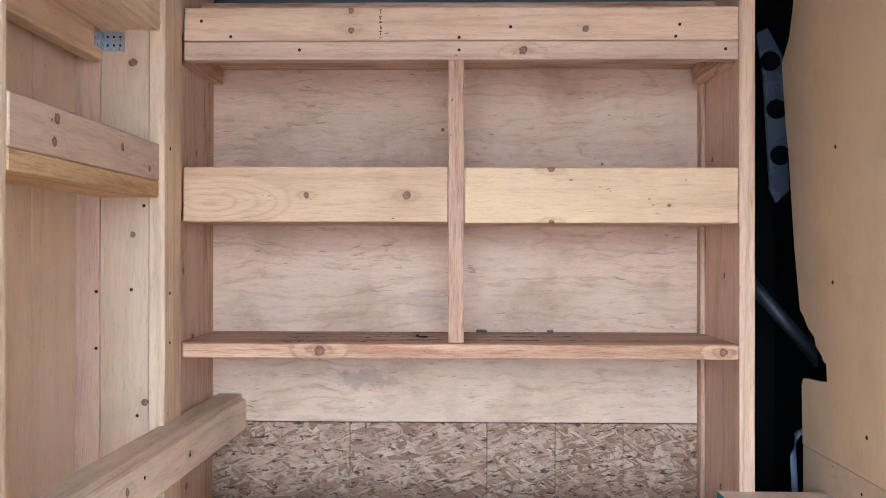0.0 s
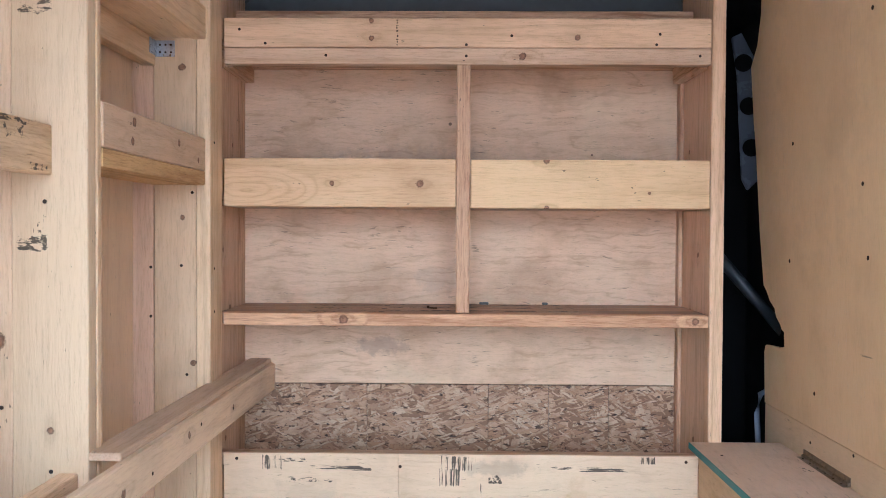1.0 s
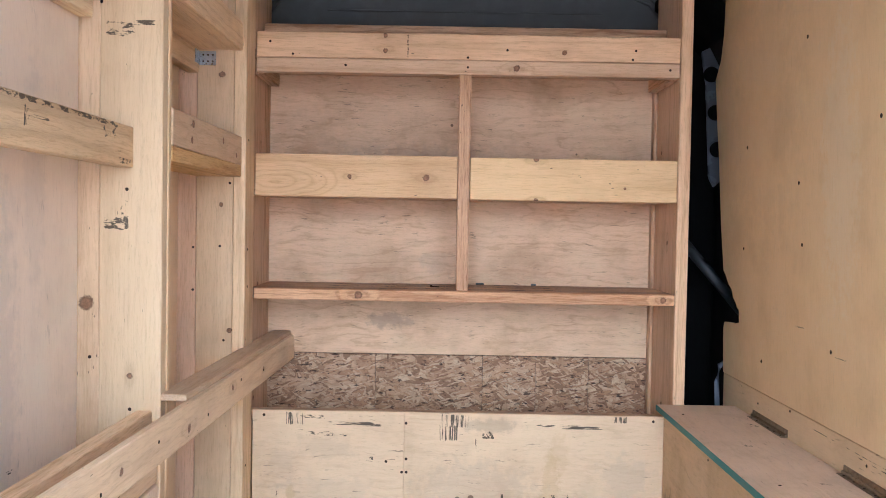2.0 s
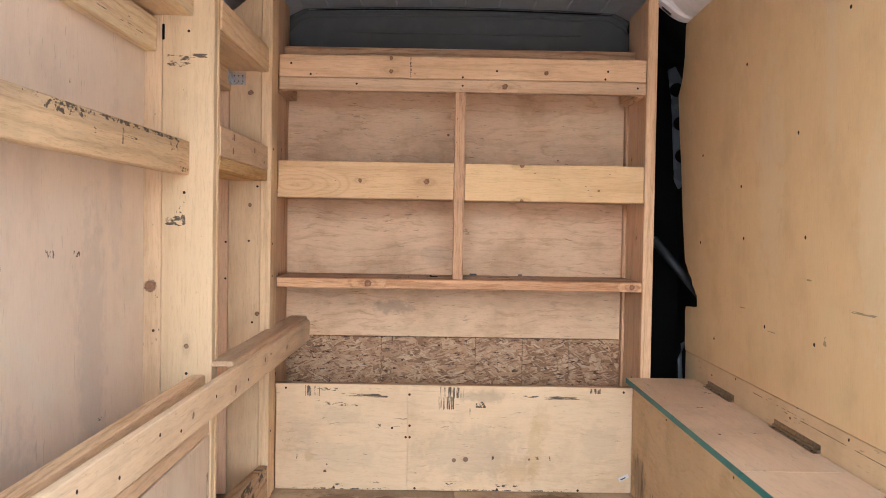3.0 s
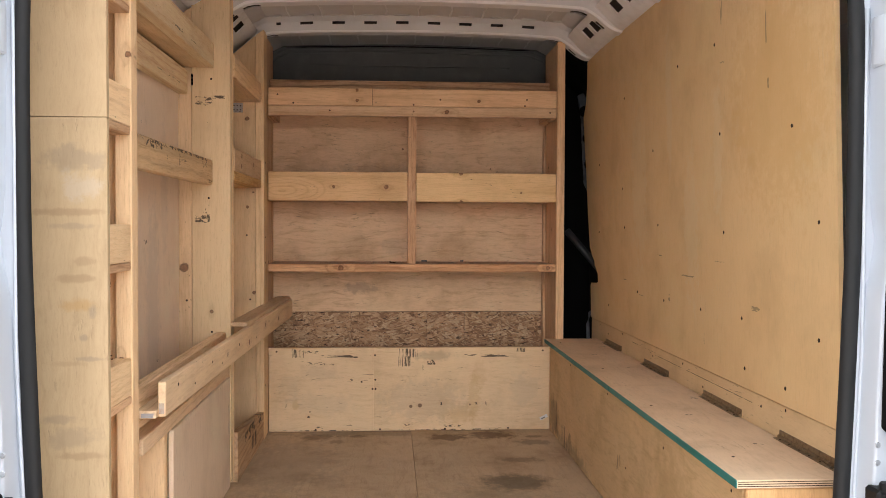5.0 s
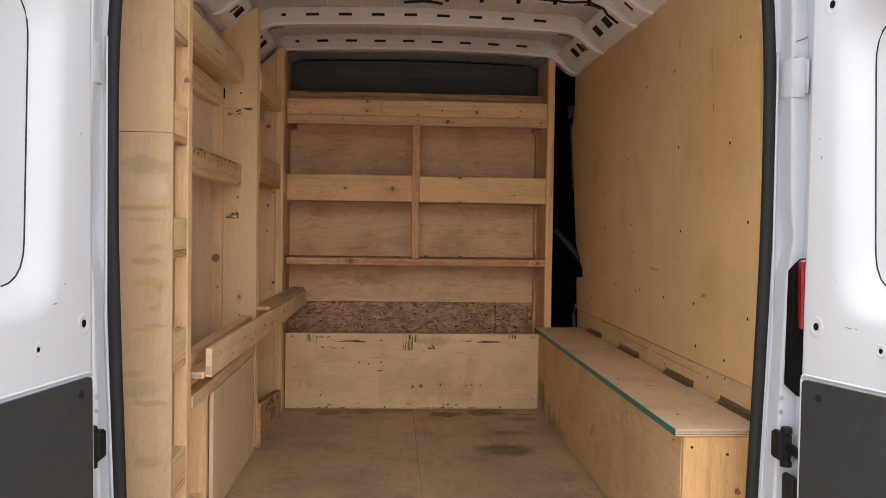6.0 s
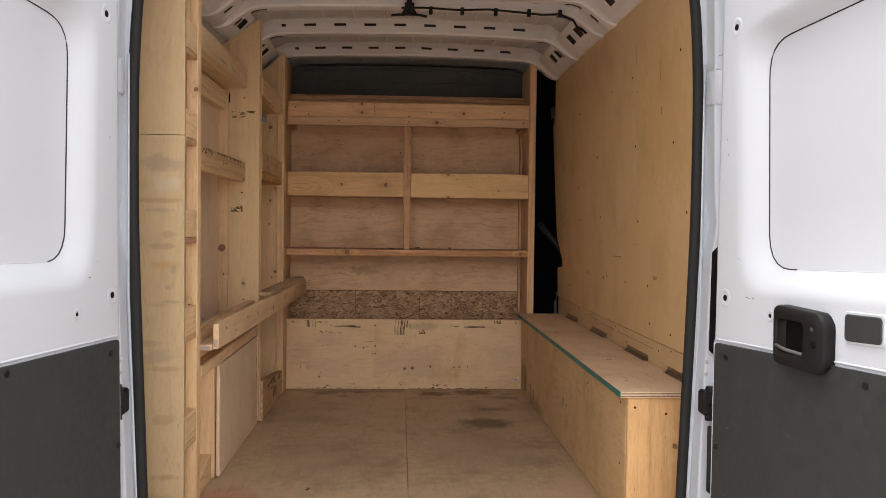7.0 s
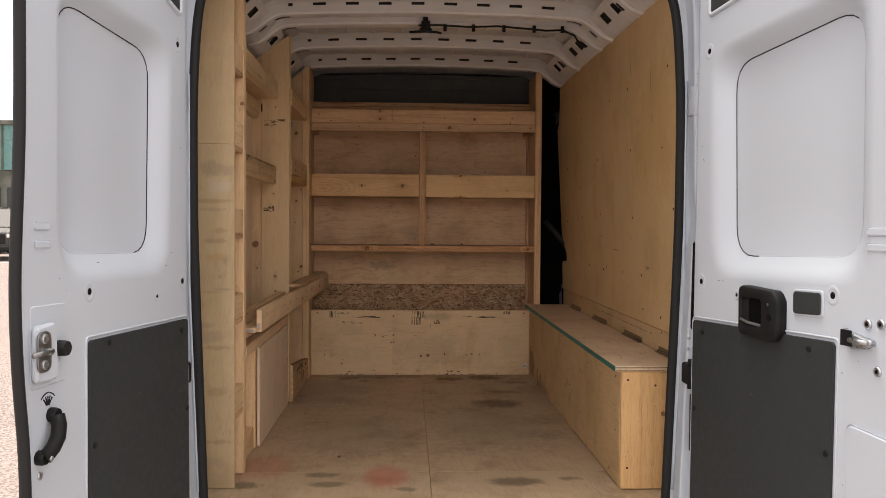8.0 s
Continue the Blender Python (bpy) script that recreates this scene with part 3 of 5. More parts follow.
            pts.append((x, 0.603, z))
        part("moulding", tube(pts, 0.006, 6), bulk_m, wall, smooth=True)
    part("moulding", cube(-0.55, 0.55, 0.598, 0.6035, 1.885, 1.893, 0.002), bulk_m, wall)


build_bulkhead()


def build_sliding_side():
    """What shows in the gap beside the shelf unit: slide pillar with round holes, a strut, a near-black sheet for the
    gap's shade.
    """
    pillar = thing("door_pillar", (0.93, 0.45, 0.0), "dark steel slide-door pillar with a row of round holes", "pillar", kind="structure")
    bm = prism([(0.945, 1.24), (0.965, 1.20), (1.005, 1.24), (0.985, 1.66), (0.945, 1.74), (0.905, 1.72), (0.925, 1.60)], "y", 0.46, 0.475, 0.004)
    part("pillar_plate", bm, paint("grey_blue_pillar_paint", (0.14, 0.155, 0.18), 0.25, 0.2, dust=(0.06, 0.06, 0.065)), pillar)
    for x, z in ((0.945, 1.633), (0.964, 1.487), (0.975, 1.346)):
        part("hole_ring", disc((x, 0.462, z), 0.030, -0.010, "y", 16, 0.8), void, pillar)
    strut = thing("strut", (0.94, 0.30, 0.60), "dark grey round strut slanting across the gap", "strut")
    part("bar", tube([(0.82, 0.31, 0.985), (1.036, 0.29, 0.73)], 0.019, 10), paint("strut_paint", (0.030, 0.033, 0.033), 0.45, 0.2, dust=(0.08, 0.08, 0.08)), strut, smooth=True)
    cloth = thing("cable_loom", (0.92, 0.30, 0.42), "pale wrapped cable hanging in the dark gap", "cable")
    part("sheath", tube([(0.945, 0.16, 0.58), (0.915, 0.17, 0.56), (0.905, 0.17, 0.50), (0.91, 0.17, 0.40)], 0.009, 8), paint("grey_sheath", (0.16, 0.18, 0.22), 0.5, 0.2), cloth, smooth=True)
    # near-black sheet added to paint the darkness of the gap
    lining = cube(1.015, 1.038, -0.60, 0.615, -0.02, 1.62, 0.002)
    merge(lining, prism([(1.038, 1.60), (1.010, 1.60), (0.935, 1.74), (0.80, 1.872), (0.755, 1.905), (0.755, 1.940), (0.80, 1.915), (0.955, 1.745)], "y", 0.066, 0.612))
    part("gap_shade", lining, void, None)


build_sliding_side()
_gap_shade = bpy.data.objects["gap_shade"]
_gap_shade.name = "wall_liner"
tagged(_gap_shade, "near-black sheet painting the shade of the slide-door gap", "wall", kind="structure")

# ---- rear opening ----
SIDE = [(0.795, -0.16), (0.803, 0.0), (0.815, 0.35), (0.828, 0.7), (0.836, 0.97), (0.837, 1.15), (0.837, 1.345), (0.834, 1.44), (0.829, 1.54), (0.822, 1.63), (0.808, 1.72), (0.774, 1.795), (0.71, 1.838), (0.60, 1.856), (0.30, 1.866), (0.0, 1.869)]
OPEN = SIDE + [(-x + 0.015 * min(1.0, x / 0.3), z) for x, z in SIDE[-2::-1]]
for _ in range(2):
    OPEN = OPEN[:1] + [(a * k + c * (1 - k), b * k + d * (1 - k)) for (a, b), (c, d) in zip(OPEN, OPEN[1:]) for k in (0.75, 0.25)] + OPEN[-1:]


def ring(rows):
    """A band round the opening, swept from rows of (line, y) in order round its section."""
    bm = bmesh.new()
    made = [[bm.verts.new((x, y, z)) for x, z in line] for line, y in rows]
    for i in range(len(made[0]) - 1):
        for a, b in zip(made, made[1:] + made[:1]):
            bm.faces.new((a[i], a[i + 1], b[i + 1], b[i]))
    bm.faces.new([r[0] for r in made])
    bm.faces.new([r[-1] for r in made][::-1])
    return bm


def pushed(line, dx, dz):
    """The line moved outwards; dx may be a function of the height."""
    out = []
    for i, (x, z) in enumerate(line):
        (ax, az), (bx, bz) = line[max(i - 2, 0)], line[min(i + 2, len(line) - 1)]
        size = math.hypot(bx - ax, bz - az)
        d = dx(z) if callable(dx) else dx
        out.append((x + d * (bz - az) / size, z - dz * (bx - ax) / size))
    return out


def crease(z):
    """How far the pressed crease of the jamb stands off the opening."""
    zs = (0.0, 0.88, 0.93, 0.975, 1.045, 1.32, 1.48, 1.60, 1.72)
    return float(np.interp(z, zs, (0.020, 0.020, 0.030, 0.038, 0.026, 0.019, 0.022, 0.026, 0.036)))


def jamb(dx, dz, y0, y1, soft):
    """One pressed step of the jamb with a rounded front corner."""
    far = pushed(OPEN, 0.21, 0.17)
    extra = [(0.0, 0.0)] + [(soft * (1 - math.cos(k)), soft * (1 - math.sin(k))) for k in (0.0, 0.5, 1.05, 1.5707)] + [(3 * soft, 0.0)]
    rows = [(pushed(OPEN, dx, dz), y1)]
    for off, back in extra[1:]:
        rows.append((pushed(OPEN, (lambda z, o=off: (dx(z) if callable(dx) else dx) + o), dz + off), y0 + back))
    return ring(rows + [(far, y0), (far, y1)])


fr = thing("rear_door_frame", (0, -2.6, -0.16), "white painted rear door frame of a cargo van", "door frame", kind="structure")
part("inner_flange", ring([(OPEN, -2.535), (pushed(OPEN, 0.20, 0.165), -2.535), (pushed(OPEN, 0.20, 0.165), -2.51), (OPEN, -2.51)]), white, fr)
for dx, dz, y0, y1, soft in ((crease, 0.02, -2.60, -2.535, 0.007), (0.062, 0.05, -2.685, -2.602, 0.010), (0.078, 0.07, -2.80, -2.687, 0.008)):
    shape = part("jamb", jamb(dx, dz, y0, y1, soft), white, fr, smooth=True)
    shape.data.set_sharp_from_angle(angle=radians(50))
part("seal", tube([(x, -2.525, z) for x, z in pushed(OPEN, -0.003, -0.003)], 0.0165, 8), rubber, fr, "black rubber door seal", smooth=True)
part("sill", cube(-0.80, 0.79, -2.75, -2.50, -0.16, -0.026, 0.006), black, fr, "black plastic rear sill")
for s in (-1, 1):
    cx = 0.01
    hb = part("hinge", cube(cx + s * 0.835 - 0.017, cx + s * 0.835 + 0.017, -2.640, -2.588, 0.430, 0.500, 0.006), black, fr, "black door hinge bracket")
    for z in (0.424, 0.506):
        part("hinge_eye", disc((cx + s * 0.840, -2.63, z - 0.008), 0.014, 0.016, "z", 12), black, hb)
    part("hinge_arm", tube([(cx + s * 0.845, -2.635, 0.465), (cx + s * 0.853, -2.70, 0.452), (cx + s * 0.845, -2.79, 0.440)], 0.012, 8), black, hb, smooth=True)
    part("jamb_cover", cube(cx + s * 0.850 - 0.008, cx + s * 0.850 + 0.008, -2.66, -2.604, 0.20, 0.395, 0.004), black, fr)
    nx = 0.0 if s > 0 else 0.015

    pad = [(0.860, -2.545), (0.848, -2.551), (0.848, -2.570), (0.852, -2.588), (0.862, -2.603), (0.874, -2.611), (0.888, -2.612), (0.888, -2.598), (0.862, -2.598)]
    bm = prism([(nx + s * x, y) for x, y in pad], "z", 1.328, 1.428, 0.004)
    up = part("hinge", bm, white, fr, "white painted hinge cover", smooth=True)
    up.data.set_sharp_from_angle(angle=radians(40))
    part("hinge_pin", tube([(nx + s * 0.889, -2.611, 1.338), (nx + s * 0.890, -2.611, 1.422)], 0.005, 8), white, up, smooth=True)
    part("seam", tube([(nx + s * x, -2.6012, z) for x, z in ((0.864, 1.466), (0.880, 1.472), (0.898, 1.482))], 0.0009, 5), scuff_m, fr, "dark cracked sealer seam")
    part("jamb_bead", tube([(cx + s * (0.838 - 0.030 * max(0.0, (0.75 - z) / 0.75)), -2.5375, z) for z in np.linspace(0.05, 1.45, 15)], 0.004, 6), white, fr, smooth=True)
    for z in (0.545, 0.58):
        part("rivet", disc((cx + s * 0.838, -2.6005, z), 0.006, -0.002, "y", 10), steel, fr)

lampy = thing("tail_lamp", (0.90, -2.70, 0.55), "red tail lamp set in the white rear corner", "tail lamp")
# the recess is a proud black block, its darkness painted on
part("recess_shade", prism(rounded([(0.852, 0.615), (0.886, 0.585), (0.925, 0.585), (0.925, 0.935), (0.884, 0.928), (0.856, 0.900)], 0.012), "y", -2.632, -2.602, 0.003), void, lampy, "black block painting the shade of the lamp recess")
part("lens", prism(rounded([(0.869, 0.76), (0.985, 0.70), (0.985, 0.94), (0.866, 0.926)], 0.008), "y", -2.655, -2.633, 0.004), paint("red_lens", (0.28, 0.010, 0.014), 0.15, 0.05, coat=0.5), lampy, "red lens")
copy_thing(lampy, Matrix.Translation((-0.90 - 0.105, -2.70, 0.55)))


# ---- rear doors ----
def loop_points(line, count, centre):
    """Where rays at even angles from the centre leave a closed outline."""
    out = []
    m = len(line)
    for i in range(count):
        a = 2 * math.pi * i / count
        d = (math.cos(a), math.sin(a))
        best = None
        for j in range(m):
            (ax, ay), (bx, by) = line[j], line[(j + 1) % m]
            ex, ey = bx - ax, by - ay
            det = d[0] * -ey + ex * d[1]
            if abs(det) < 1e-9:
                continue
            px, py = ax - centre[0], ay - centre[1]
            t = (px * -ey + ex * py) / det
            s = (d[0] * py - d[1] * px) / det
            if t > 0 and -1e-6 <= s <= 1 + 1e-6 and (best is None or t < best):
                best = t
        out.append((centre[0] + d[0] * best, centre[1] + d[1] * best))
    return out


def build_door(name, at, turn, s, win, trim_pts, label):
    """A rear door in its own space: x along the door from the hinge, z up, inner face towards s * y."""
    door = thing(name, at, label, "van door")
    door.rotation_euler = (0, 0, radians(turn))
    LOCAL.add(door)
    W, Z0, Z1, N = (0.87 if s < 0 else 0.838), -0.20, 1.80, 96
    c = ((win[0][0] + win[2][0]) / 2, 1.18)
    rim = rounded(win, 0.085)
    outline = rounded([(0.0, Z0), (W - 0.022, Z0), (W - 0.022, 0.50), (W, 0.64), (W, 0.95), (W - 0.006, Z1 - 0.04), (0.02, Z1)], 0.02)
    def grown(line, fx, fz):
        return [(c[0] + (x - c[0]) * fx, c[1] + (z - c[1]) * fz) for x, z in line]

    loops = [(outline, -0.006), (grown(outline, 0.985, 0.99), 0.004), (grown(outline, 0.970, 0.98), 0.0042), (grown(rim, 1.31, 1.225), 0.0042), (grown(rim, 1.26, 1.19), 0.0032), (grown(rim, 1.20, 1.15), -0.001),
             (grown(rim, 1.13, 1.10), -0.011), (grown(rim, 1.06, 1.05), -0.025), (grown(rim, 1.02, 1.015), -0.032), (rim, -0.036), (grown(rim, 0.98, 0.985), -0.0375), (grown(rim, 0.5, 0.5), -0.0375)]
    bm = bmesh.new()
    rows = [[bm.verts.new((x, s * d, z)) for x, z in loop_points(line, N, c)] for line, d in loops]
    back = [bm.verts.new((v.co.x - 0.095 * max(0.0, v.co.x / W) ** 6, -s * 0.055, v.co.z)) for v in rows[0]]
    rows.insert(0, back)
    for a, b in zip(rows, rows[1:]):
        for i in range(N):
            bm.faces.new((a[i], a[(i + 1) % N], b[(i + 1) % N], b[i]))
    bm.faces.new(back)
    bm.faces.new(rows[-1])
    bm.faces.ensure_lookup_table()
    part("inner_panel", bm, white, door, smooth=True)
    gap = loop_points([(c[0] + (x - c[0]) * 0.995, c[1] + (z - c[1]) * 0.998) for x, z in rim], N, c)
    keep = [(x, z) for x, z in gap]
    start = int(N * 0.14)
    run = [keep[(start + i) % N] for i in range(int(N * 0.56))]
    part("panel_gap", tube([(x, -s * 0.0360, z) for x, z in run], 0.0017, 5), rubber, door, "dark seam of the window blank")
    rest = [keep[(start + int(N * 0.56) - 1 + i) % N] for i in range(N - int(N * 0.56) + 2)]
    part("panel_gap", tube([(x, -s * 0.0365, z) for x, z in rest], 0.0005, 5), seam_m, door)
    # trim board
    tr = rounded(trim_pts, 0.014)
    bm = prism(tr, "y", s * 0.003, s * 0.011, 0.0)
    trim = part("trim_board", bm, trim_black, door, "dark grey fibre trim board")
    mid = (sum(p[0] for p in trim_pts) / 4, sum(p[1] for p in trim_pts) / 4)
    edge = [(mid[0] + (x - mid[0]) * 1.030, s * 0.0045, mid[1] + (z - mid[1]) * 1.022) for x, z in tr]
    part("trim_bead", tube(edge + edge[:1], 0.0032, 6), white, door, smooth=True)
    for i in range(6):
        x, z = min(p[0] for p in trim_pts) + 0.06 + 0.036 * ((i * 7) % 14), 0.02 + 0.044 * ((i * 5) % 14)
        part("scratch", tube([(x, s * 0.0111, z), (x + 0.012 + 0.003 * (i % 4), s * 0.0111, z - 0.004 + 0.002 * (i % 5))], 0.0006, 4), scuff_m, trim)
    xs = [p[0] for p in trim_pts]
    for x, z in ((min(xs) + 0.06, 0.64), (max(xs) - 0.09, 0.66), (max(xs) - 0.02, 0.42), (min(xs) + 0.02, 0.40)):
        part("clip", disc((x, s * 0.011, z), 0.008, s * 0.003, "y", 12), black, trim)
    return door


def dimple(door, s, x, z, r=0.017):
    """A shallow pressed ring round a dark oval hole."""
    bm = bmesh.new()
    n = 20
    prof = ((r * 1.50, 0.0038), (r * 1.30, 0.0052), (r * 1.10, 0.0056), (r * 0.90, 0.0052), (r * 0.70, 0.0044), (r * 0.45, 0.0042))
    rows = [[bm.verts.new((x + a * math.cos(2 * math.pi * i / n), s * d, z + a * math.sin(2 * math.pi * i / n))) for i in range(n)] for a, d in prof]
    for a, b in zip(rows, rows[1:]):
        for i in range(n):
            bm.faces.new((a[i], a[(i + 1) % n], b[(i + 1) % n], b[i]))
    bm.faces.new(rows[-1])
    ring = part("dimple", bm, white, door, smooth=True)
    part("hole", disc((x, s * 0.0042, z), r * 0.50, s * 0.0012, "y", 12), void, ring)


right_door = build_door("rear_door", (0.7845, -2.825, 0.0), -79.0, -1,
                        [(0.184, 0.872), (0.705, 0.888), (0.700, 1.470), (0.165, 1.424)],
                        [(0.020, -0.12), (0.664, -0.12), (0.670, 0.688), (0.024, 0.671)], "open white rear van door with a black pull handle")
left_door = build_door("rear_door", (-0.7636, -2.815, 0.0), -100.0, 1,
                       [(0.196, 0.872), (0.635, 0.882), (0.635, 1.476), (0.180, 1.430)],
                       [(0.010, -0.12), (0.576, -0.12), (0.574, 0.675), (0.025, 0.670)], "open white rear van door with latch and closing strap")
for x, z in ((0.085, 1.478), (0.058, 0.791), (0.655, 0.797)):
    dimple(right_door, -1, x, z)
dimple(right_door, -1, 0.25, 0.765, 0.010)
for x, z in ((0.564, 0.792), (0.048, 0.784), (0.078, 1.478)):
    dimple(left_door, 1, x, z)
dimple(left_door, 1, 0.212, 0.752, 0.010)


def chips(door, s, spots):
    """Short scratches and chips in the white paint."""
    for x, z, dx, dz in spots:
        part("paint_chip", tube([(x, s * 0.0042, z), (x + dx, s * 0.0042, z + dz)], 0.0008, 4), scuff_m, door)


chips(right_door, -1, [(0.060, 1.16, 0.003, -0.006), (0.052, 1.20, 0.002, -0.004), (0.150, 0.800, 0.016, -0.001), (0.176, 0.801, 0.008, -0.002), (0.115, 0.895, 0.002, -0.002), (0.690, 0.62, 0.006, 0.0), (0.745, 0.655, 0.003, 0.001), (0.70, 0.36, 0.004, 0.0)])
chips(left_door, 1, [(0.060, 1.18, 0.003, -0.005), (0.150, 0.835, 0.012, -0.001), (0.118, 0.87, 0.004, 0.002), (0.69, 0.83, 0.001, 0.003), (0.66, 0.80, 0.001, 0.002), (0.52, 0.86, 0.010, 0.001)])


def build_right_fittings(d, s):
    # pull handle: one moulded body with a cup and a grip bar
    mid = (0.363, 0.728)
    outer = rounded([(0.304, 0.664), (0.456, 0.658), (0.480, 0.682), (0.480, 0.768), (0.460, 0.792), (0.302, 0.799)], 0.018)
    cup = rounded([(0.316, 0.694), (0.408, 0.694), (0.408, 0.766), (0.316, 0.766)], 0.012)

    def sized(line, k):
        return [(mid[0] + (x - mid[0]) * k, mid[1] + (z - mid[1]) * k) for x, z in line]

    bm = bmesh.new()
    count = 72
    rows = [[bm.verts.new((x, s * d, z)) for x, z in loop_points(line, count, mid)] for line, d in
            ((outer, 0.003), (outer, 0.022), (sized(outer, 0.985), 0.029), (sized(outer, 0.955), 0.033), (sized(cup, 1.10), 0.034), (sized(cup, 1.03), 0.032), (cup, 0.028), (sized(cup, 0.97), 0.008), (sized(cup, 0.5), 0.007))]
    for one, two in zip(rows, rows[1:]):
        for i in range(count):
            bm.faces.new((one[i], one[(i + 1) % count], two[(i + 1) % count], two[i]))
    bm.faces.new(rows[0])
    bm.faces.new(rows[-1])
    h = part("handle", bm, black, d, "black moulded pull handle", smooth=True)
    # near-black plate deepens the shade on the cup's floor
    part("cup", prism(sized(cup, 0.93), "y", s * 0.0072, s * 0.0092), void, h)
    part("grip", tube([(0.314, s * 0.031, 0.706), (0.350, s * 0.034, 0.700), (0.408, s * 0.031, 0.697)], 0.004, 8), scuff_m, h, "worn grey grip edge", smooth=True)
    part("lock_knob", disc((0.448, s * 0.033, 0.724), 0.009, s * 0.003, "y", 14), void, h)
    part("lock_slot", cube(0.438, 0.444, min(s * 0.0335, s * 0.0345), max(s * 0.0335, s * 0.0345), 0.752, 0.760), steel, h)
    p = part("blank_frame", prism(rounded([(0.508, 0.735), (0.626, 0.740), (0.626, 0.806), (0.508, 0.803)], 0.012), "y", s * 0.003, s * 0.008, 0.002), white, d)
    part("cover_plate", prism(rounded([(0.514, 0.741), (0.620, 0.746), (0.620, 0.800), (0.514, 0.797)], 0.010), "y", s * 0.008, s * 0.012, 0.002), trim_black, p, "dark grey cover plate")
    l = part("latch", prism(rounded([(0.708, 0.695), (0.736, 0.684), (0.781, 0.688), (0.801, 0.698), (0.801, 0.709), (0.756, 0.716), (0.708, 0.726)], 0.004), "y", s * 0.004, s * 0.020, 0.003), steel, d, "steel rotary latch")
    part("latch_mouth", cube(0.706, 0.744, s * 0.0200, s * 0.0225, 0.688, 0.725, 0.001), black, l)
    part("latch_jaw", tube([(0.736, s * 0.022, 0.703), (0.794, s * 0.022, 0.703)], 0.006, 8), steel, l, smooth=True)
    for x, z in ((0.777, 0.743), (0.818, 0.747), (0.810, 0.642)):
        q = part("bolt", disc((x, s * 0.004, z), 0.011, s * 0.006, "y", 14), steel, d)
        part("socket", disc((x, s * 0.010, z), 0.005, s * 0.001, "y", 6), void, q)
    for z in (0.905, 0.94):
        part("pressed_rib", prism(rounded([(0.765, z), (0.84, z), (0.84, z + 0.018), (0.765, z + 0.018)], 0.008), "y", s * 0.003, s * 0.007, 0.003), white, d)
    part("lower_step", prism(rounded([(0.716, -0.10), (0.86, -0.10), (0.86, 0.500), (0.716, 0.510)], 0.02), "y", s * 0.003, s * 0.011, 0.006), white, d)
    rim = rounded([(0.084, 1.582), (0.30, 1.606), (0.54, 1.628), (0.54, 1.722), (0.084, 1.722)], 0.016)
    part("upper_frame", tube([(x, s * 0.0042, z) for x, z in rim + rim[:2]], 0.0075, 8), white, d, smooth=True)
    # no real recess here: a dark plate paints the pocket's shade
    part("upper_pocket_shade", prism(rim, "y", s * 0.002, s * 0.0056), trim_black, d, "dark plate painting the shade of a pocket in the pressed frame")


build_right_fittings(right_door, -1)


def build_left_fittings(d, s):
    plate = part("latch_mount", prism(rounded([(0.665, 0.600), (0.803, 0.597), (0.804, 0.778), (0.667, 0.776)], 0.012), "y", s * 0.003, s * 0.007, 0.002), white, d)
    part("latch_boss", prism(rounded([(0.722, 0.612), (0.806, 0.612), (0.806, 0.735), (0.730, 0.740)], 0.016), "y", s * 0.007, s * 0.024, 0.006), white, plate)
    st = part("striker", prism(rounded([(0.760, 0.636), (0.810, 0.636), (0.810, 0.724), (0.760, 0.724)], 0.020), "y", s * 0.024, s * 0.029, 0.0015), dull_steel, d, "steel striker plate with a pin")
    part("striker_pin", tube([(0.778, s * 0.042, 0.682), (0.846, s * 0.042, 0.680)], 0.0055, 10), dull_steel, st, smooth=True)
    part("striker_bar", tube([(0.786, s * 0.026, 0.681), (0.786, s * 0.046, 0.681)], 0.007, 10), steel, st, smooth=True)
    for z in (0.653, 0.708):
        part("bolt", disc((0.7865, s * 0.029, z), 0.011, s * 0.004, "y", 14), steel, st)
    part("buffer", disc((0.700, s * 0.006, 0.676), 0.018, s * 0.024, "y", 16, 0.9), rubber, d, "black rubber buffer")
    arc = [(0.728, 0.532), (0.731, 0.510), (0.740, 0.487), (0.754, 0.466), (0.774, 0.448)]
    strap = part("closing_strap", tube([(x, s * (0.020 + 0.010 * math.sin(math.pi * i / 4)), z) for i, (x, z) in enumerate(arc)], 0.0165, 10), black, d, "black rubber closing strap", smooth=True)
    for x, z in (arc[0], arc[-1]):
        part("strap_end", disc((x, s * 0.004, z), 0.0165, s * 0.020, "y", 14), black, strap)
    part("strap_rivet", disc((0.774, s * 0.034, 0.448), 0.006, s * 0.004, "y", 10), steel, strap)
    part("bolt", disc((0.770, s * 0.004, 0.407), 0.009, s * 0.004, "y", 12), steel, d)
    mark = new("pictogram")
    mark.parent = d
    x0, z0 = 0.738, 0.550
    for i in range(5):
        a = radians(-38 + 19 * i)
        p0, p1 = ((x0 + r * math.sin(a), s * 0.0048, z0 + r * math.cos(a)) for r in (0.006, 0.026))
        part("bar", tube([p0, p1], 0.0017, 6), black, mark)
    part("arc", tube([(x0 + 0.033 * math.sin(radians(a)), s * 0.0048, z0 + 0.033 * math.cos(radians(a))) for a in range(-50, 51, 10)], 0.0014, 5), black, mark)
    for z in (0.90, 0.94):
        part("pressed_rib", prism(rounded([(0.725, z), (0.785, z), (0.785, z + 0.018), (0.725, z + 0.018)], 0.008), "y", s * 0.003, s * 0.007, 0.003), white, d)
    part("edge_seal", tube([(0.828 - 0.010 * (1 / (1 + math.exp((z - 0.54) * 26))) + 0.022 * math.exp(-((z - 0.80) / 0.26) ** 2), s * 0.004, z) for z in np.linspace(-0.18, 1.78, 50)], 0.0125, 8), rubber, d, "black rubber edge seal", smooth=True)
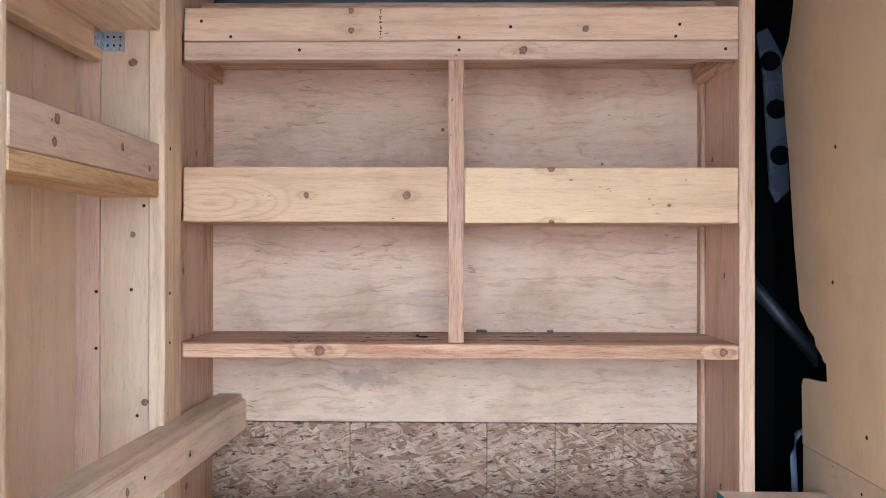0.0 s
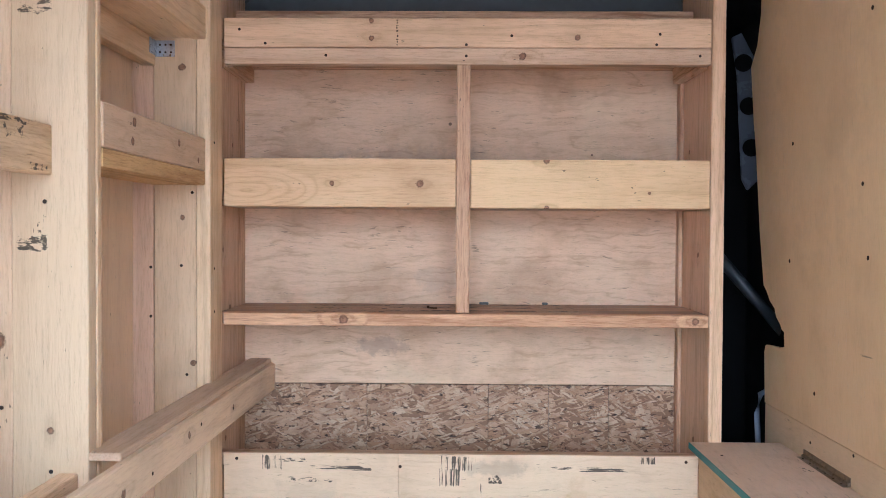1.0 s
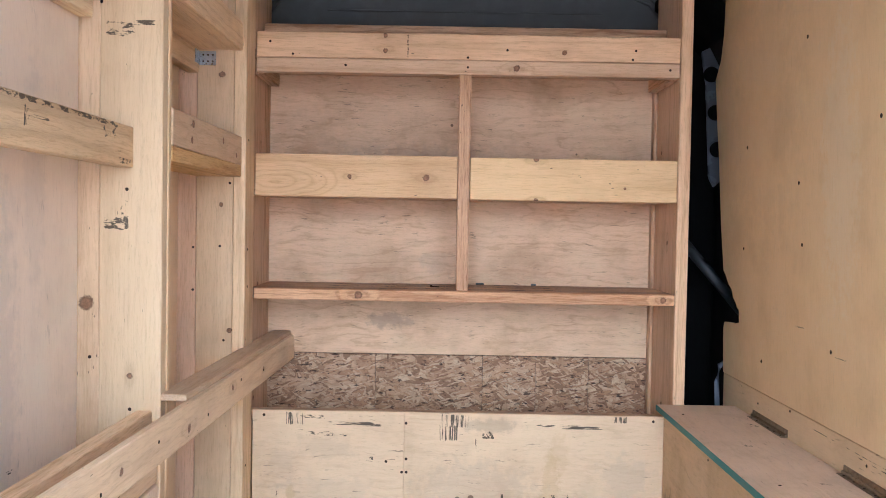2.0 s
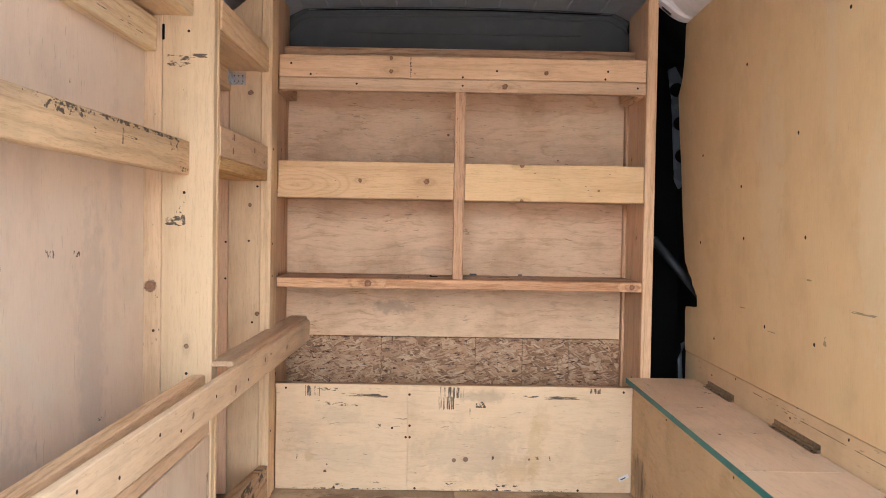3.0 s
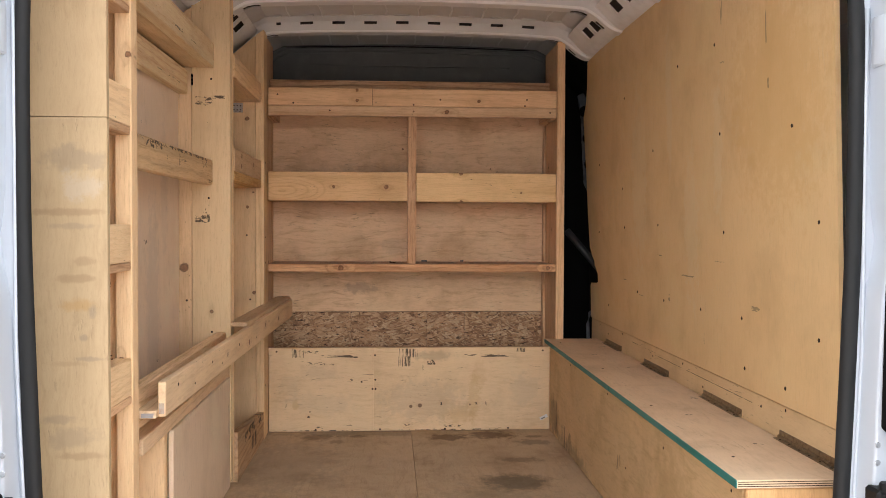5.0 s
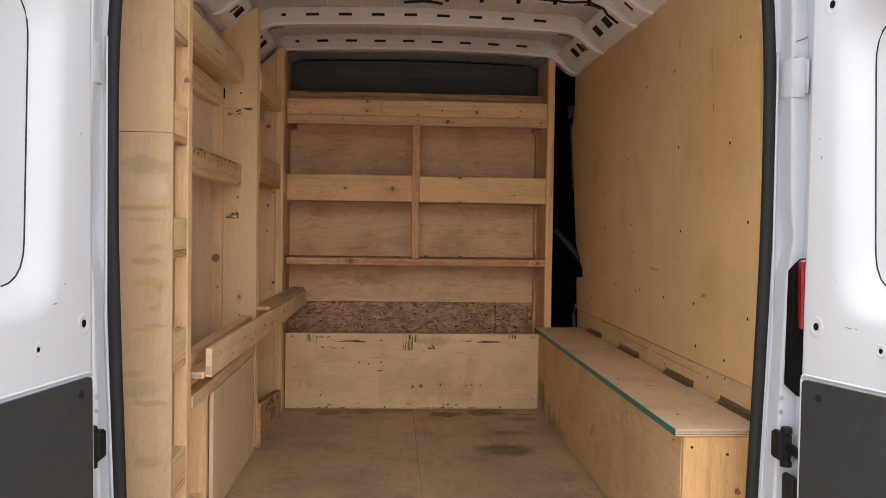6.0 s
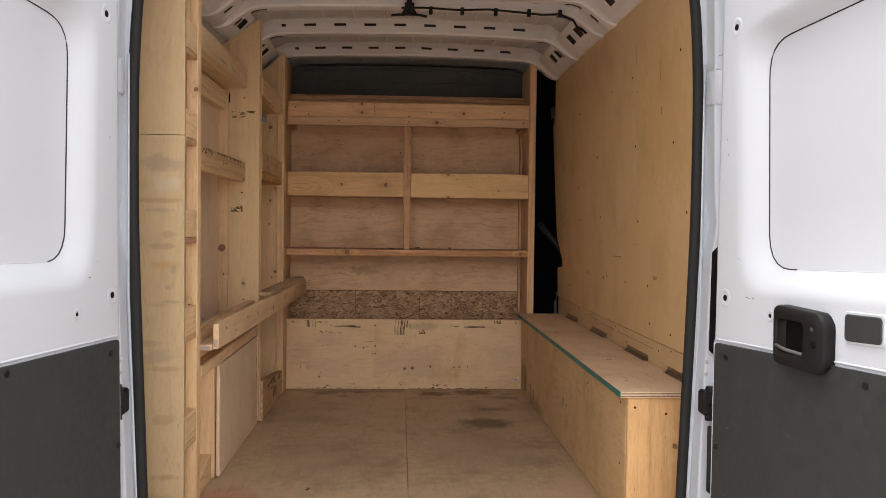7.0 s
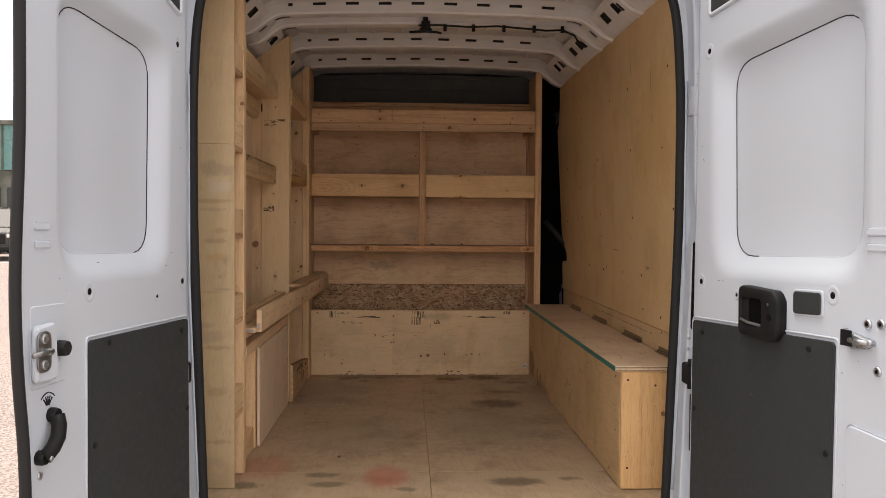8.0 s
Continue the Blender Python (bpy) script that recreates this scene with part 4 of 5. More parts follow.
    rim = rounded([(0.058, 1.565), (0.30, 1.633), (0.54, 1.648), (0.54, 1.722), (0.058, 1.722)], 0.016)
    part("upper_frame", tube([(x, s * 0.0042, z) for x, z in rim + rim[:2]], 0.0075, 8), white, d, smooth=True)
    # dark plate instead of a cutout, for the shade within it
    part("upper_pocket_shade", prism(rim, "y", s * 0.002, s * 0.0056), trim_black, d, "dark plate painting the shade of a pocket in the pressed frame")


build_left_fittings(left_door, 1)


# ---- plywood floor ----
fl = thing("floor", (0, 0, -0.024), "worn plywood load floor with oil stains and seams", "floor", kind="structure")
# grease is a stain; the red paints a soft reflection on the floor
GREASE, RED_REFLECTION = (0.062, 0.050, 0.034), (0.52, 0.12, 0.075)
DUST = (0.25, 0.205, 0.15)
FL, FD = (0.465, 0.385, 0.285), (0.365, 0.285, 0.20)


def sheet(x0, x1, y0, y1, stains, dirt=()):
    cx, cy = (x0 + x1) / 2, (y0 + y1) / 2
    m = plywood("floor_plywood", "y", FL, FD, plane="xy", contrast=0.32, dash=0.15, rough=0.55, mottle=0.26,
                stains=[(x - cx, y - cy, *rest) for x, y, *rest in stains],
                dirt=[(x - cx, y - cy, *rest) for x, y, *rest in dirt])
    box("plywood_sheet", x0, x1, y0, y1, -0.022, 0.0, m, fl, bevel=0.0007)


SX, SY = -0.008, -2.14
# red entries among the stains are painted reflections
sheet(-0.96, SX - 0.0008, SY + 0.001, 0.40, [(-0.45, -0.11, 0.10, 0.07, 0.6, (0.135, 0.072, 0.036)), (-0.27, -0.10, 0.05, 0.03, 0.6, (0.135, 0.072, 0.036)), (-0.36, -0.20, 0.04, 0.04, 0.5, (0.135, 0.072, 0.036)), (-0.175, -2.20, 0.11, 0.19, 0.5, RED_REFLECTION, 0.5), (-0.66, -2.05, 0.14, 0.2, 0.3, RED_REFLECTION, 0.6), (-0.55, -0.6, 0.25, 0.5, 0.35, DUST), (-0.35, -1.5, 0.4, 0.5, 0.35, DUST), (-0.2, -0.05, 0.5, 0.06, 0.35, GREASE)],
      [(-0.375, -1.915, 0.012, 0.03, 90, 40, 0.03)])
sheet(SX + 0.0008, 0.96, SY + 0.001, 0.40, [(0.385, -0.87, 0.17, 0.13, 0.75, (0.085, 0.066, 0.042), 1.3), (0.16, -0.14, 0.11, 0.08, 0.8, (0.135, 0.072, 0.036)), (0.37, -0.10, 0.14, 0.09, 0.85, (0.135, 0.072, 0.036)), (0.45, -0.55, 0.10, 0.05, 0.5, (0.12, 0.08, 0.05)), (0.58, -0.14, 0.06, 0.03, 0.6, (0.12, 0.08, 0.05)), (0.55, -0.25, 0.10, 0.06, 0.5, GREASE),
      (0.3, -1.4, 0.4, 0.6, 0.35, DUST), (0.52, -1.55, 0.16, 0.12, 0.3, DUST)], [])
sheet(-0.96, SX - 0.0008, -2.62, SY - 0.001, [(-0.42, -2.18, 0.085, 0.04, 0.6, (0.11, 0.08, 0.05), 1.1), (-0.39, -2.30, 0.085, 0.045, 0.6, (0.10, 0.07, 0.045), 1.1), (-0.175, -2.20, 0.11, 0.19, 0.5, RED_REFLECTION, 0.5), (-0.66, -2.12, 0.14, 0.14, 0.3, RED_REFLECTION, 0.7), (-0.68, -2.30, 0.06, 0.05, 0.6, GREASE), (-0.1, -2.36, 0.05, 0.03, 0.5, GREASE)])
sheet(SX + 0.0008, 0.96, -2.62, SY - 0.001, [(0.315, -2.275, 0.125, 0.07, 0.7, (0.10, 0.07, 0.045), 1.1), (0.52, -2.24, 0.05, 0.03, 0.6, GREASE)], [(0.0, -2.262, 0.025, 0.006, 30, 200), (0.885, -2.30, 0.030, 0.010, 60, 90, 0.04), (0.80, -2.30, 0.02, 0.006, 80, 90, 0.02)])

# ---- shelf unit across the front ----
un = thing("shelf_unit", (0, 0.17, 0), "built-in lumber shelf unit with plywood back", "shelf unit")
BK = 0.345
back_m = plywood("veneer_back", "x", (0.67, 0.515, 0.36), (0.55, 0.385, 0.25), contrast=0.46, dash=0.5, mottle=0.16, dirt=[(0.28, 0.12, 0.22, 0.03, 110, 90, -0.03)], soil=0.5,
                 stains=[(-0.27, -0.47, 0.10, 0.035, 0.5, (0.30, 0.21, 0.15)), (-0.15, 0.13, 0.38, 0.06, 0.22, (0.24, 0.19, 0.16)), (-0.62, 0.11, 0.25, 0.035, 0.22, (0.24, 0.19, 0.16)),
                         (-0.08, -0.25, 0.10, 0.05, 0.2, (0.24, 0.19, 0.16)), (0.30, 0.10, 0.3, 0.04, 0.22, (0.26, 0.20, 0.16))],
                 knots=[(-0.045, 0.26, 0.006), (0.2, 0.10, 0.004), (0.42, 0.16, 0.004)])
box("back_panel", -0.745, 0.74, BK, BK + 0.012, 0.553, 1.745, back_m, un)
X = -0.745
for xe in (-0.318, 0.083, 0.282, 0.479, 0.74):
    box("strand_board_panel", X + 0.0008, xe - 0.0008, BK, BK + 0.012, 0.03, 0.551, osb, un, bevel=0.0012)
    X = xe
side_wood = wood("fir_side", "z", (0.63, 0.465, 0.33), (0.53, 0.36, 0.24), ring=22.0, contrast=0.34, plane="yz", knots=[(0.02, -0.16, 0.012), (-0.06, 0.02, 0.009), (0.05, 0.34, 0.007), (-0.03, -0.55, 0.010)])
box("side_board", -0.757, -0.719, 0.001, 0.235, 0.03, 1.93, side_wood, un)
box("side_board", -0.760, -0.722, 0.238, BK - 0.001, 0.03, 1.93, fir["z"], un)
box("side_board", 0.7075, 0.7445, 0.0395, BK - 0.001, 0.03, 1.91, side_wood, un)
box("corner_stud", 0.693, 0.7065, BK - 0.040, BK - 0.001, 0.03, 1.582, fir["z"], un)
box("front_stile", 0.7045, 0.744, -0.004, 0.0385, 0.02, 1.912, wood("front_stile_fir", "z", (0.65, 0.48, 0.325), (0.55, 0.37, 0.235), ring=18.0, contrast=0.4), un)
# top shelf
top_mat = wood("top_board", "x", (0.68, 0.50, 0.34), (0.57, 0.385, 0.24), ring=14.0, contrast=0.28, knots=[(-0.275, 0.034, 0.0085), (-0.274, -0.016, 0.0085), (0.318, -0.014, 0.009)])
box("top_lip", -0.700, 0.7025, -0.004, 0.016, 1.5865, 1.6705, top_mat, un)
box("top_edge", -0.700, 0.7025, -0.003, 0.036, 1.538, 1.585, wood("top_edge_board", "x", (0.69, 0.52, 0.375), (0.58, 0.40, 0.265), ring=24.0, contrast=0.35, knots=[(0.16, 0.0, 0.012)]), un)
box("top_shelf", -0.718, 0.7065, 0.0375, BK - 0.001, 1.5845, 1.6185, fir["x"], un)
box("back_rail", -0.718, 0.7065, 0.20, 0.238, 1.662, 1.742, fir["x"], un)
for x0, x1 in ((-0.7185, -0.682), (0.668, 0.7065)):
    box("shelf_cleat", x0, x1, 0.04, BK - 0.0415, 1.535, 1.5835, fir["y"], un)
mk = new("ink_marks")
mk.parent = un
mk.location = (0, -0.17, 0)
for i, (dx, w, hgt) in enumerate(((0, 5, 2), (0, 3, 5), (0, 6, 3), (1, 4, 6), (0, 3, 2), (0, 6, 4), (-1, 3, 6), (0, 7, 2), (0, 3, 5), (0, 5, 3))):
    z = 1.592 + 0.0078 * i
    part("mark", cube(-0.199 + 0.001 * dx - 0.0005 * w, -0.199 + 0.001 * dx + 0.0005 * w, -0.0045, -0.0041, z, z + 0.001 * hgt), screw_m, mk)
# middle shelf with two lip boards
lip_l = wood("middle_lip_pale", "x", (0.69, 0.50, 0.305), (0.56, 0.355, 0.18), ring=18.0, wide=3.0, contrast=0.27, knots=[(-0.022, -0.002, 0.008), (0.232, -0.003, 0.013)], figure=(-0.27, -0.02, 0.075))
lip_r = wood("middle_lip_yellow", "x", (0.70, 0.52, 0.31), (0.57, 0.38, 0.20), ring=12.0, contrast=0.25, knots=[(-0.125, 0.068, 0.011), (-0.125, -0.068, 0.008), (0.17, -0.025, 0.005)])
box("shelf_lip", -0.700, -0.0285, -0.006, 0.030, 1.1265, 1.2665, lip_l, un)
box("shelf_lip", 0.0145, 0.702, -0.006, 0.030, 1.1245, 1.2645, lip_r, un)
box("middle_shelf", -0.718, -0.0285, 0.032, BK - 0.001, 1.128, 1.160, fir["x"], un)
box("middle_shelf", 0.0145, 0.7065, 0.032, BK - 0.001, 1.126, 1.158, fir["x"], un)
box("centre_post", -0.027, 0.013, -0.002, 0.086, 0.8205, 1.5375, wood("centre_post_fir", "z", (0.53, 0.36, 0.235), (0.37, 0.215, 0.13), ring=30.0, contrast=0.7), un)
# lower shelf of three planks
low_mat = wood("lower_shelf_fir", "x", (0.68, 0.455, 0.285), (0.47, 0.275, 0.16), ring=24.0, contrast=0.55, knots=[(-0.352, 0.0, 0.014), (0.663, 0.0, 0.011)])
box("lower_shelf_edge", -0.700, 0.702, -0.008, 0.030, 0.782, 0.8185, low_mat, un)
shelf_top = wood("grimy_shelf", "x", (0.44, 0.30, 0.21), (0.33, 0.20, 0.13), plane="xy", grey=0.5, dirt=[(0.05, 0.02, 0.5, 0.03, 25, 40), (-0.35, -0.02, 0.2, 0.03, 40, 30)])
for y0, y1 in ((0.0315, 0.135), (0.137, 0.24), (0.242, BK - 0.001)):
    box("shelf_plank", -0.718, 0.7065, y0, y1, 0.783, 0.818, shelf_top, un)
# kick panel


def kick(x0, x1, dirt, stains, knots):
    cx, cz = (x0 + x1) / 2, 0.208
    m = plywood("kick_panel_plywood", "x", (0.63, 0.515, 0.365), (0.56, 0.43, 0.285), contrast=0.24, dash=0.6, mottle=0.18,
                dirt=[(u - cx, v - cz, *rest) for u, v, *rest in dirt],
                stains=[(u - cx, v - cz, a, c, k, w) for u, v, a, c, k, w in stains], knots=[(u - cx, v - cz, k) for u, v, k in knots])
    box("kick_panel", x0, x1, -0.012, 0.0, 0.004, 0.412, m, un, "scuffed pale plywood kick panel", bevel=0.001)


RUST, DIM = (0.48, 0.30, 0.125), (0.36, 0.29, 0.22)
SOOT = (0.20, 0.165, 0.125)
kick(-0.698, -0.1908, [(-0.557, 0.385, 0.045, 0.032, 120, 7, 0.02), (-0.375, 0.371, 0.12, 0.009, 9, 70, 0.05), (-0.30, 0.366, 0.05, 0.006, 14, 90, 0.08), (-0.50, 0.392, 0.07, 0.010, 30, 80), (-0.45, 0.335, 0.10, 0.012, 45, 110, -0.01), (-0.455, 0.022, 0.03, 0.008, 60, 90, 0.03), (-0.42, 0.008, 0.24, 0.004, 60, 90), (-0.615, 0.13, 0.004, 0.014, 200, 60, 0.06), (-0.30, 0.255, 0.008, 0.008, 90, 90, 0.05), (-0.507, 0.075, 0.010, 0.008, 90, 90, 0.03)],
     [(-0.45, 0.14, 0.20, 0.06, 0.16, DIM), (-0.60, 0.22, 0.06, 0.08, 0.15, DIM), (-0.45, 0.29, 0.12, 0.05, 0.14, SOOT), (-0.57, 0.13, 0.02, 0.03, 0.35, RUST)], [(-0.50, 0.10, 0.004)])
kick(-0.1902, 0.675, [(-0.02, 0.385, 0.075, 0.034, 90, 6, 0.0), (-0.04, 0.345, 0.05, 0.040, 150, 5), (0.40, 0.369, 0.105, 0.007, 8, 80, 0.09), (0.33, 0.375, 0.14, 0.008, 18, 110, 0.0), (0.53, 0.398, 0.035, 0.016, 110, 10, 0.03), (0.20, 0.026, 0.08, 0.008, 60, 90, 0.02), (0.18, 0.008, 0.42, 0.004, 45, 90), (0.14, 0.135, 0.006, 0.012, 160, 60, 0.05), (0.31, 0.135, 0.010, 0.010, 120, 60, 0.03), (0.36, 0.135, 0.004, 0.014, 200, 50, 0.06), (0.09, 0.34, 0.03, 0.02, 60, 60, -0.01), (-0.02, 0.03, 0.03, 0.008, 70, 90), (0.05, 0.31, 0.004, 0.03, 200, 20)],
     [(0.30, 0.17, 0.035, 0.15, 0.34, RUST), (0.22, 0.08, 0.08, 0.06, 0.3, RUST), (0.33, 0.28, 0.04, 0.09, 0.22, RUST), (0.05, 0.15, 0.25, 0.12, 0.25, DIM), (0.10, 0.37, 0.12, 0.03, 0.3, SOOT), (0.55, 0.2, 0.1, 0.1, 0.2, DIM)],
     [(0.035, 0.127, 0.011), (-0.010, 0.123, 0.009), (0.28, 0.13, 0.005)])
box("bottom_rail", -0.718, 0.70, 0.001, 0.039, 0.372, 0.4105, fir["x"], un)
box("panel_seam_batten", -0.21, -0.17, 0.001, 0.02, 0.01, 0.370, lumber["z"], un)
screws(un, [(-0.655, -0.004, 1.637), (-0.58, -0.004, 1.597), (0.545, -0.004, 1.595), (0.0, -0.004, 1.594), (0.0, -0.003, 1.562), (0.67, -0.003, 1.563), (-0.405, -0.003, 1.563), (0.13, -0.004, 1.62), (0.555, -0.004, 1.625)])
screws(un, [(x, -0.012, z) for x, z in ((-0.66, 0.395), (-0.197, 0.21), (-0.183, 0.255), (-0.182, 0.21), (-0.25, 0.245), (-0.472, 0.012), (-0.16, 0.012), (0.158, 0.012), (0.47, 0.012), (0.64, 0.395), (-0.185, 0.375))], r=0.0048)
shim_m = paint("dull_grey_shim", (0.11, 0.105, 0.10), 0.7, 0.3, spec=0.15)
for x, w in ((0.066, 0.030), (0.265, 0.018)):
    chip = thing("masonry_shim", (x, 0.32, 0.8185), "small grey shim lying on the lower shelf", "shim")
    part("shim_body", cube(x - w / 2, x + w / 2, 0.318, 0.332, 0.8185, 0.826, 0.0015), shim_m, chip)
nail = thing("loose_nail", (-0.07, 0.16, 0.818), "dark loose nail on the lower shelf", "nail")
part("shank", tube([(-0.11, 0.17, 0.8205), (-0.085, 0.15, 0.8215)], 0.0025, 6), screw_m, nail)
part("head", disc((-0.112, 0.172, 0.8225), 0.0045, 0.002, "y", 8), screw_m, nail)

# ---- rack along the side wall ----
rk = thing("side_rack", (-0.85, -1.2, 0), "lumber rack of uprights and rails along a van wall", "rack")
WX = -0.912
D1, D1B, D2 = -0.893, -0.836, -0.142
box("rack_back", WX - 0.014, WX, -2.12, D1 - 0.002, 0.02, 1.72, pale_ply, rk, "pale plywood lining")
tan_m = wood("far_boards_tan", "z", (0.71, 0.575, 0.425), (0.65, 0.51, 0.365), ring=11.0, plane="yz", contrast=0.16)
for y0, y1 in ((D1B + 0.001, -0.60), (-0.598, -0.36), (-0.358, D2 - 0.002)):
    box("rack_back", WX - 0.014, WX, y0, y1, 0.02, 1.72, tan_m, rk)
# middle upright: boards facing the doors
up_m = wood("upright_pale", "z", (0.695, 0.565, 0.395), (0.645, 0.49, 0.325), ring=8.0, plane="xz", contrast=0.2, knots=[(0.0, -0.30, 0.008)],
            dirt=[(-0.025, 0.50, 0.050, 0.026, 28, 75), (0.025, 0.515, 0.045, 0.010, 20, 120), (-0.035, 0.055, 0.045, 0.024, 35, 80), (-0.015, 0.08, 0.014, 0.045, 80, 40)])


def slanted(name, x0, x1, y0, y1, z0, za, zb, m, parent):
    return part(name, prism([(x0, z0), (x1, z0), (x1, zb), (x0, za)], "y", y0, y1, 0.002), m, parent)


slanted("upright", -0.863, -0.7185, D1, D1 + 0.036, 0.02, 1.84, 1.935, up_m, rk)
slanted("upright", WX - 0.012, -0.8645, D1 + 0.003, D1 + 0.038, 0.02, 1.79, 1.83, wood("knotty_strip", "z", (0.70, 0.55, 0.39), (0.62, 0.46, 0.305), ring=12.0, contrast=0.3, knots=[(0.0, -0.08, 0.019)]), rk)
slanted("upright", -0.863, -0.7165, D1 + 0.038, D1B, 0.02, 1.84, 1.938, lumber["z"], rk)
# far upright
far_m = wood("far_upright_pale", "z", (0.71, 0.565, 0.39), (0.64, 0.485, 0.32), ring=9.0, plane="xz", contrast=0.22, knots=[(0.02, 0.55, 0.011), (0.02, 0.14, 0.008), (0.05, -0.26, 0.009)])
slanted("upright", -0.855, -0.739, D2, D2 + 0.038, 0.02, 1.79, 1.885, far_m, rk)
slanted("upright", WX - 0.012, -0.857, D2 + 0.002, D2 + 0.038, 0.02, 1.74, 1.788, wood("far_upright_tan", "z", (0.67, 0.51, 0.385), (0.58, 0.41, 0.29), ring=15.0, plane="xz", contrast=0.35), rk)
slanted("post", -0.738, -0.700, D2, D2 + 0.064, 0.0, 1.888, 1.916, lumber["z"], rk)
slanted("post", -0.739, -0.702, D2 + 0.0655, -0.0125, 0.0, 1.888, 1.914, lumber["z"], rk)


def rail(name, x0, x1, y0, y1, z0, z1, m):
    return box(name, x0, x1, y0, y1, z0, z1, m, rk)


# rails between the far and middle uprights
F0, F1 = D1B + 0.001, D2 - 0.001
rail("rail", -0.750, -0.713, F0, F1, 1.2185, 1.307, wood("grey_rail", "y", (0.66, 0.52, 0.385), (0.57, 0.43, 0.305), ring=14.0, contrast=0.28, knots=[(0.12, 0.01, 0.010), (-0.18, 0.025, 0.012), (0.28, -0.02, 0.008), (-0.19, -0.018, 0.010)]))
rail("rack_shelf", -0.855, -0.714, F0, F1, 1.180, 1.2175, wood("amber_plank", "y", (0.66, 0.465, 0.23), (0.54, 0.35, 0.155), ring=16.0, plane="xy"))
rail("rail", -0.750, -0.712, F0, F1, 1.577, 1.666, lumber["y"])
rail("rack_shelf", -0.855, -0.751, F0, F1, 1.579, 1.615, lumber["y"])
rail("rear_rail", -0.888, -0.850, F0, F1 - 0.002, 1.505, 1.578, lumber["y"])
br = part("corner_bracket", cube(-0.868, -0.797, D2 - 0.0025, D2, 1.530, 1.574, 0.001), steel, rk, "galvanised angle bracket")
part("bracket_leg", cube(-0.8485, -0.8460, D2 - 0.055, D2 - 0.003, 1.531, 1.573, 0.001), steel, br)
for x in (-0.807, -0.822, -0.837):
    for z in (1.542, 1.562):
        part("bracket_nail", disc((x, D2 - 0.0025, z), 0.003, -0.0012, "y", 8), screw_m, br)
# rails between the near and middle uprights
NX, NY, LN = -0.716, -2.345, -2.115
rail("rail", -0.822, -0.785, LN, D1 - 0.001, 1.160, 1.253, wood("scarred_rail", "y", (0.70, 0.545, 0.36), (0.56, 0.41, 0.26), ring=18.0, grey=0.5, contrast=0.4,
     dirt=[(0.1, 0.040, 0.65, 0.008, 40, 90), (0.10, 0.012, 0.015, 0.03, 60, 25), (0.47, 0.02, 0.06, 0.02, 60, 50, -0.02), (0.14, 0.012, 0.07, 0.004, 20, 220, 0.03), (-0.2, 0.03, 0.15, 0.015, 45, 60), (0.56, -0.035, 0.05, 0.010, 60, 90, -0.01)]))
rail("rail", -0.815, -0.777, LN, D1 - 0.001, 1.602, 1.692, wood("upper_rail_fir", "y", (0.78, 0.64, 0.465), (0.72, 0.56, 0.39), ring=18.0, contrast=0.4, dirt=[(0.2, -0.02, 0.35, 0.006, 8, 140)]))
rail("rack_shelf", -0.90, -0.816, LN, D1 - 0.002, 1.603, 1.640, lumber["y"])
rail("rear_rail", WX + 0.001, -0.875, LN, D1 - 0.012, 1.500, 1.590, wood("rear_rail_pine", "y", (0.78, 0.64, 0.465), (0.72, 0.56, 0.39), ring=20.0, dirt=[(0.3, -0.02, 0.3, 0.006, 10, 140)]))
# black block in place of a notch, its shade put into the colour
box("notch", -0.8646, -0.8560, D1 - 0.0012, D1 + 0.010, 1.534, 1.580, void, rk, "black block painting the shade of a notch between two boards")
rail("sill_rail", -0.775, -0.737, LN, D1 - 0.001, 0.496, 0.598, wood("sill_rail_brown", "y", (0.70, 0.54, 0.375), (0.60, 0.44, 0.285), ring=20.0))
# near cabinet face: end panel and ladder of blocks
BRN, GRY, PAL = (0.33, 0.22, 0.12), (0.34, 0.26, 0.175), (0.56, 0.48, 0.37)
end_m = plywood("end_panel_plywood", "z", (0.46, 0.382, 0.258), (0.405, 0.325, 0.21), contrast=0.26, dash=0.22, mottle=0.15,
                stains=[(0.04, 0.53, 0.08, 0.03, 0.55, GRY), (0.05, 0.47, 0.05, 0.035, 0.5, PAL), (0.02, 0.415, 0.10, 0.010, 0.5, BRN), (0.04, 0.385, 0.07, 0.008, 0.45, GRY), (0.06, 0.31, 0.03, 0.012, 0.4, BRN), (0.045, 0.272, 0.05, 0.010, 0.5, BRN),
                        (0.048, 0.215, 0.045, 0.018, 0.5, (0.46, 0.28, 0.10)), (0.075, 0.205, 0.012, 0.018, 0.7, GRY), (0.055, 0.145, 0.012, 0.010, 0.7, GRY), (0.07, 0.10, 0.05, 0.007, 0.65, GRY), (0.02, 0.09, 0.05, 0.008, 0.3, BRN),
                        (0.0, -0.03, 0.05, 0.012, 0.5, GRY), (0.03, -0.07, 0.07, 0.025, 0.45, GRY), (0.05, -0.11, 0.06, 0.010, 0.45, BRN), (0.04, -0.27, 0.06, 0.02, 0.4, BRN), (0.05, -0.45, 0.05, 0.012, 0.55, BRN), (0.0, -0.52, 0.08, 0.03, 0.35, GRY)])
box("end_panel", -0.93, NX, NY, NY + 0.016, 0.002, 1.2372, end_m, rk, "pale plywood end panel", bevel=0.0006)
box("end_panel", -0.93, NX, NY, NY + 0.016, 1.2385, 1.80, plywood("end_panel_upper", "z", (0.465, 0.382, 0.255), (0.42, 0.335, 0.215), contrast=0.22, dash=0.12), rk, "pale plywood end panel", bevel=0.0006)
stile_m = wood("ladder_stile_fir", "z", (0.67, 0.52, 0.35), (0.58, 0.41, 0.26), ring=16.0, contrast=0.3, plane="xz", knots=[(0.012, 0.505, 0.008), (-0.006, -0.21, 0.007)])
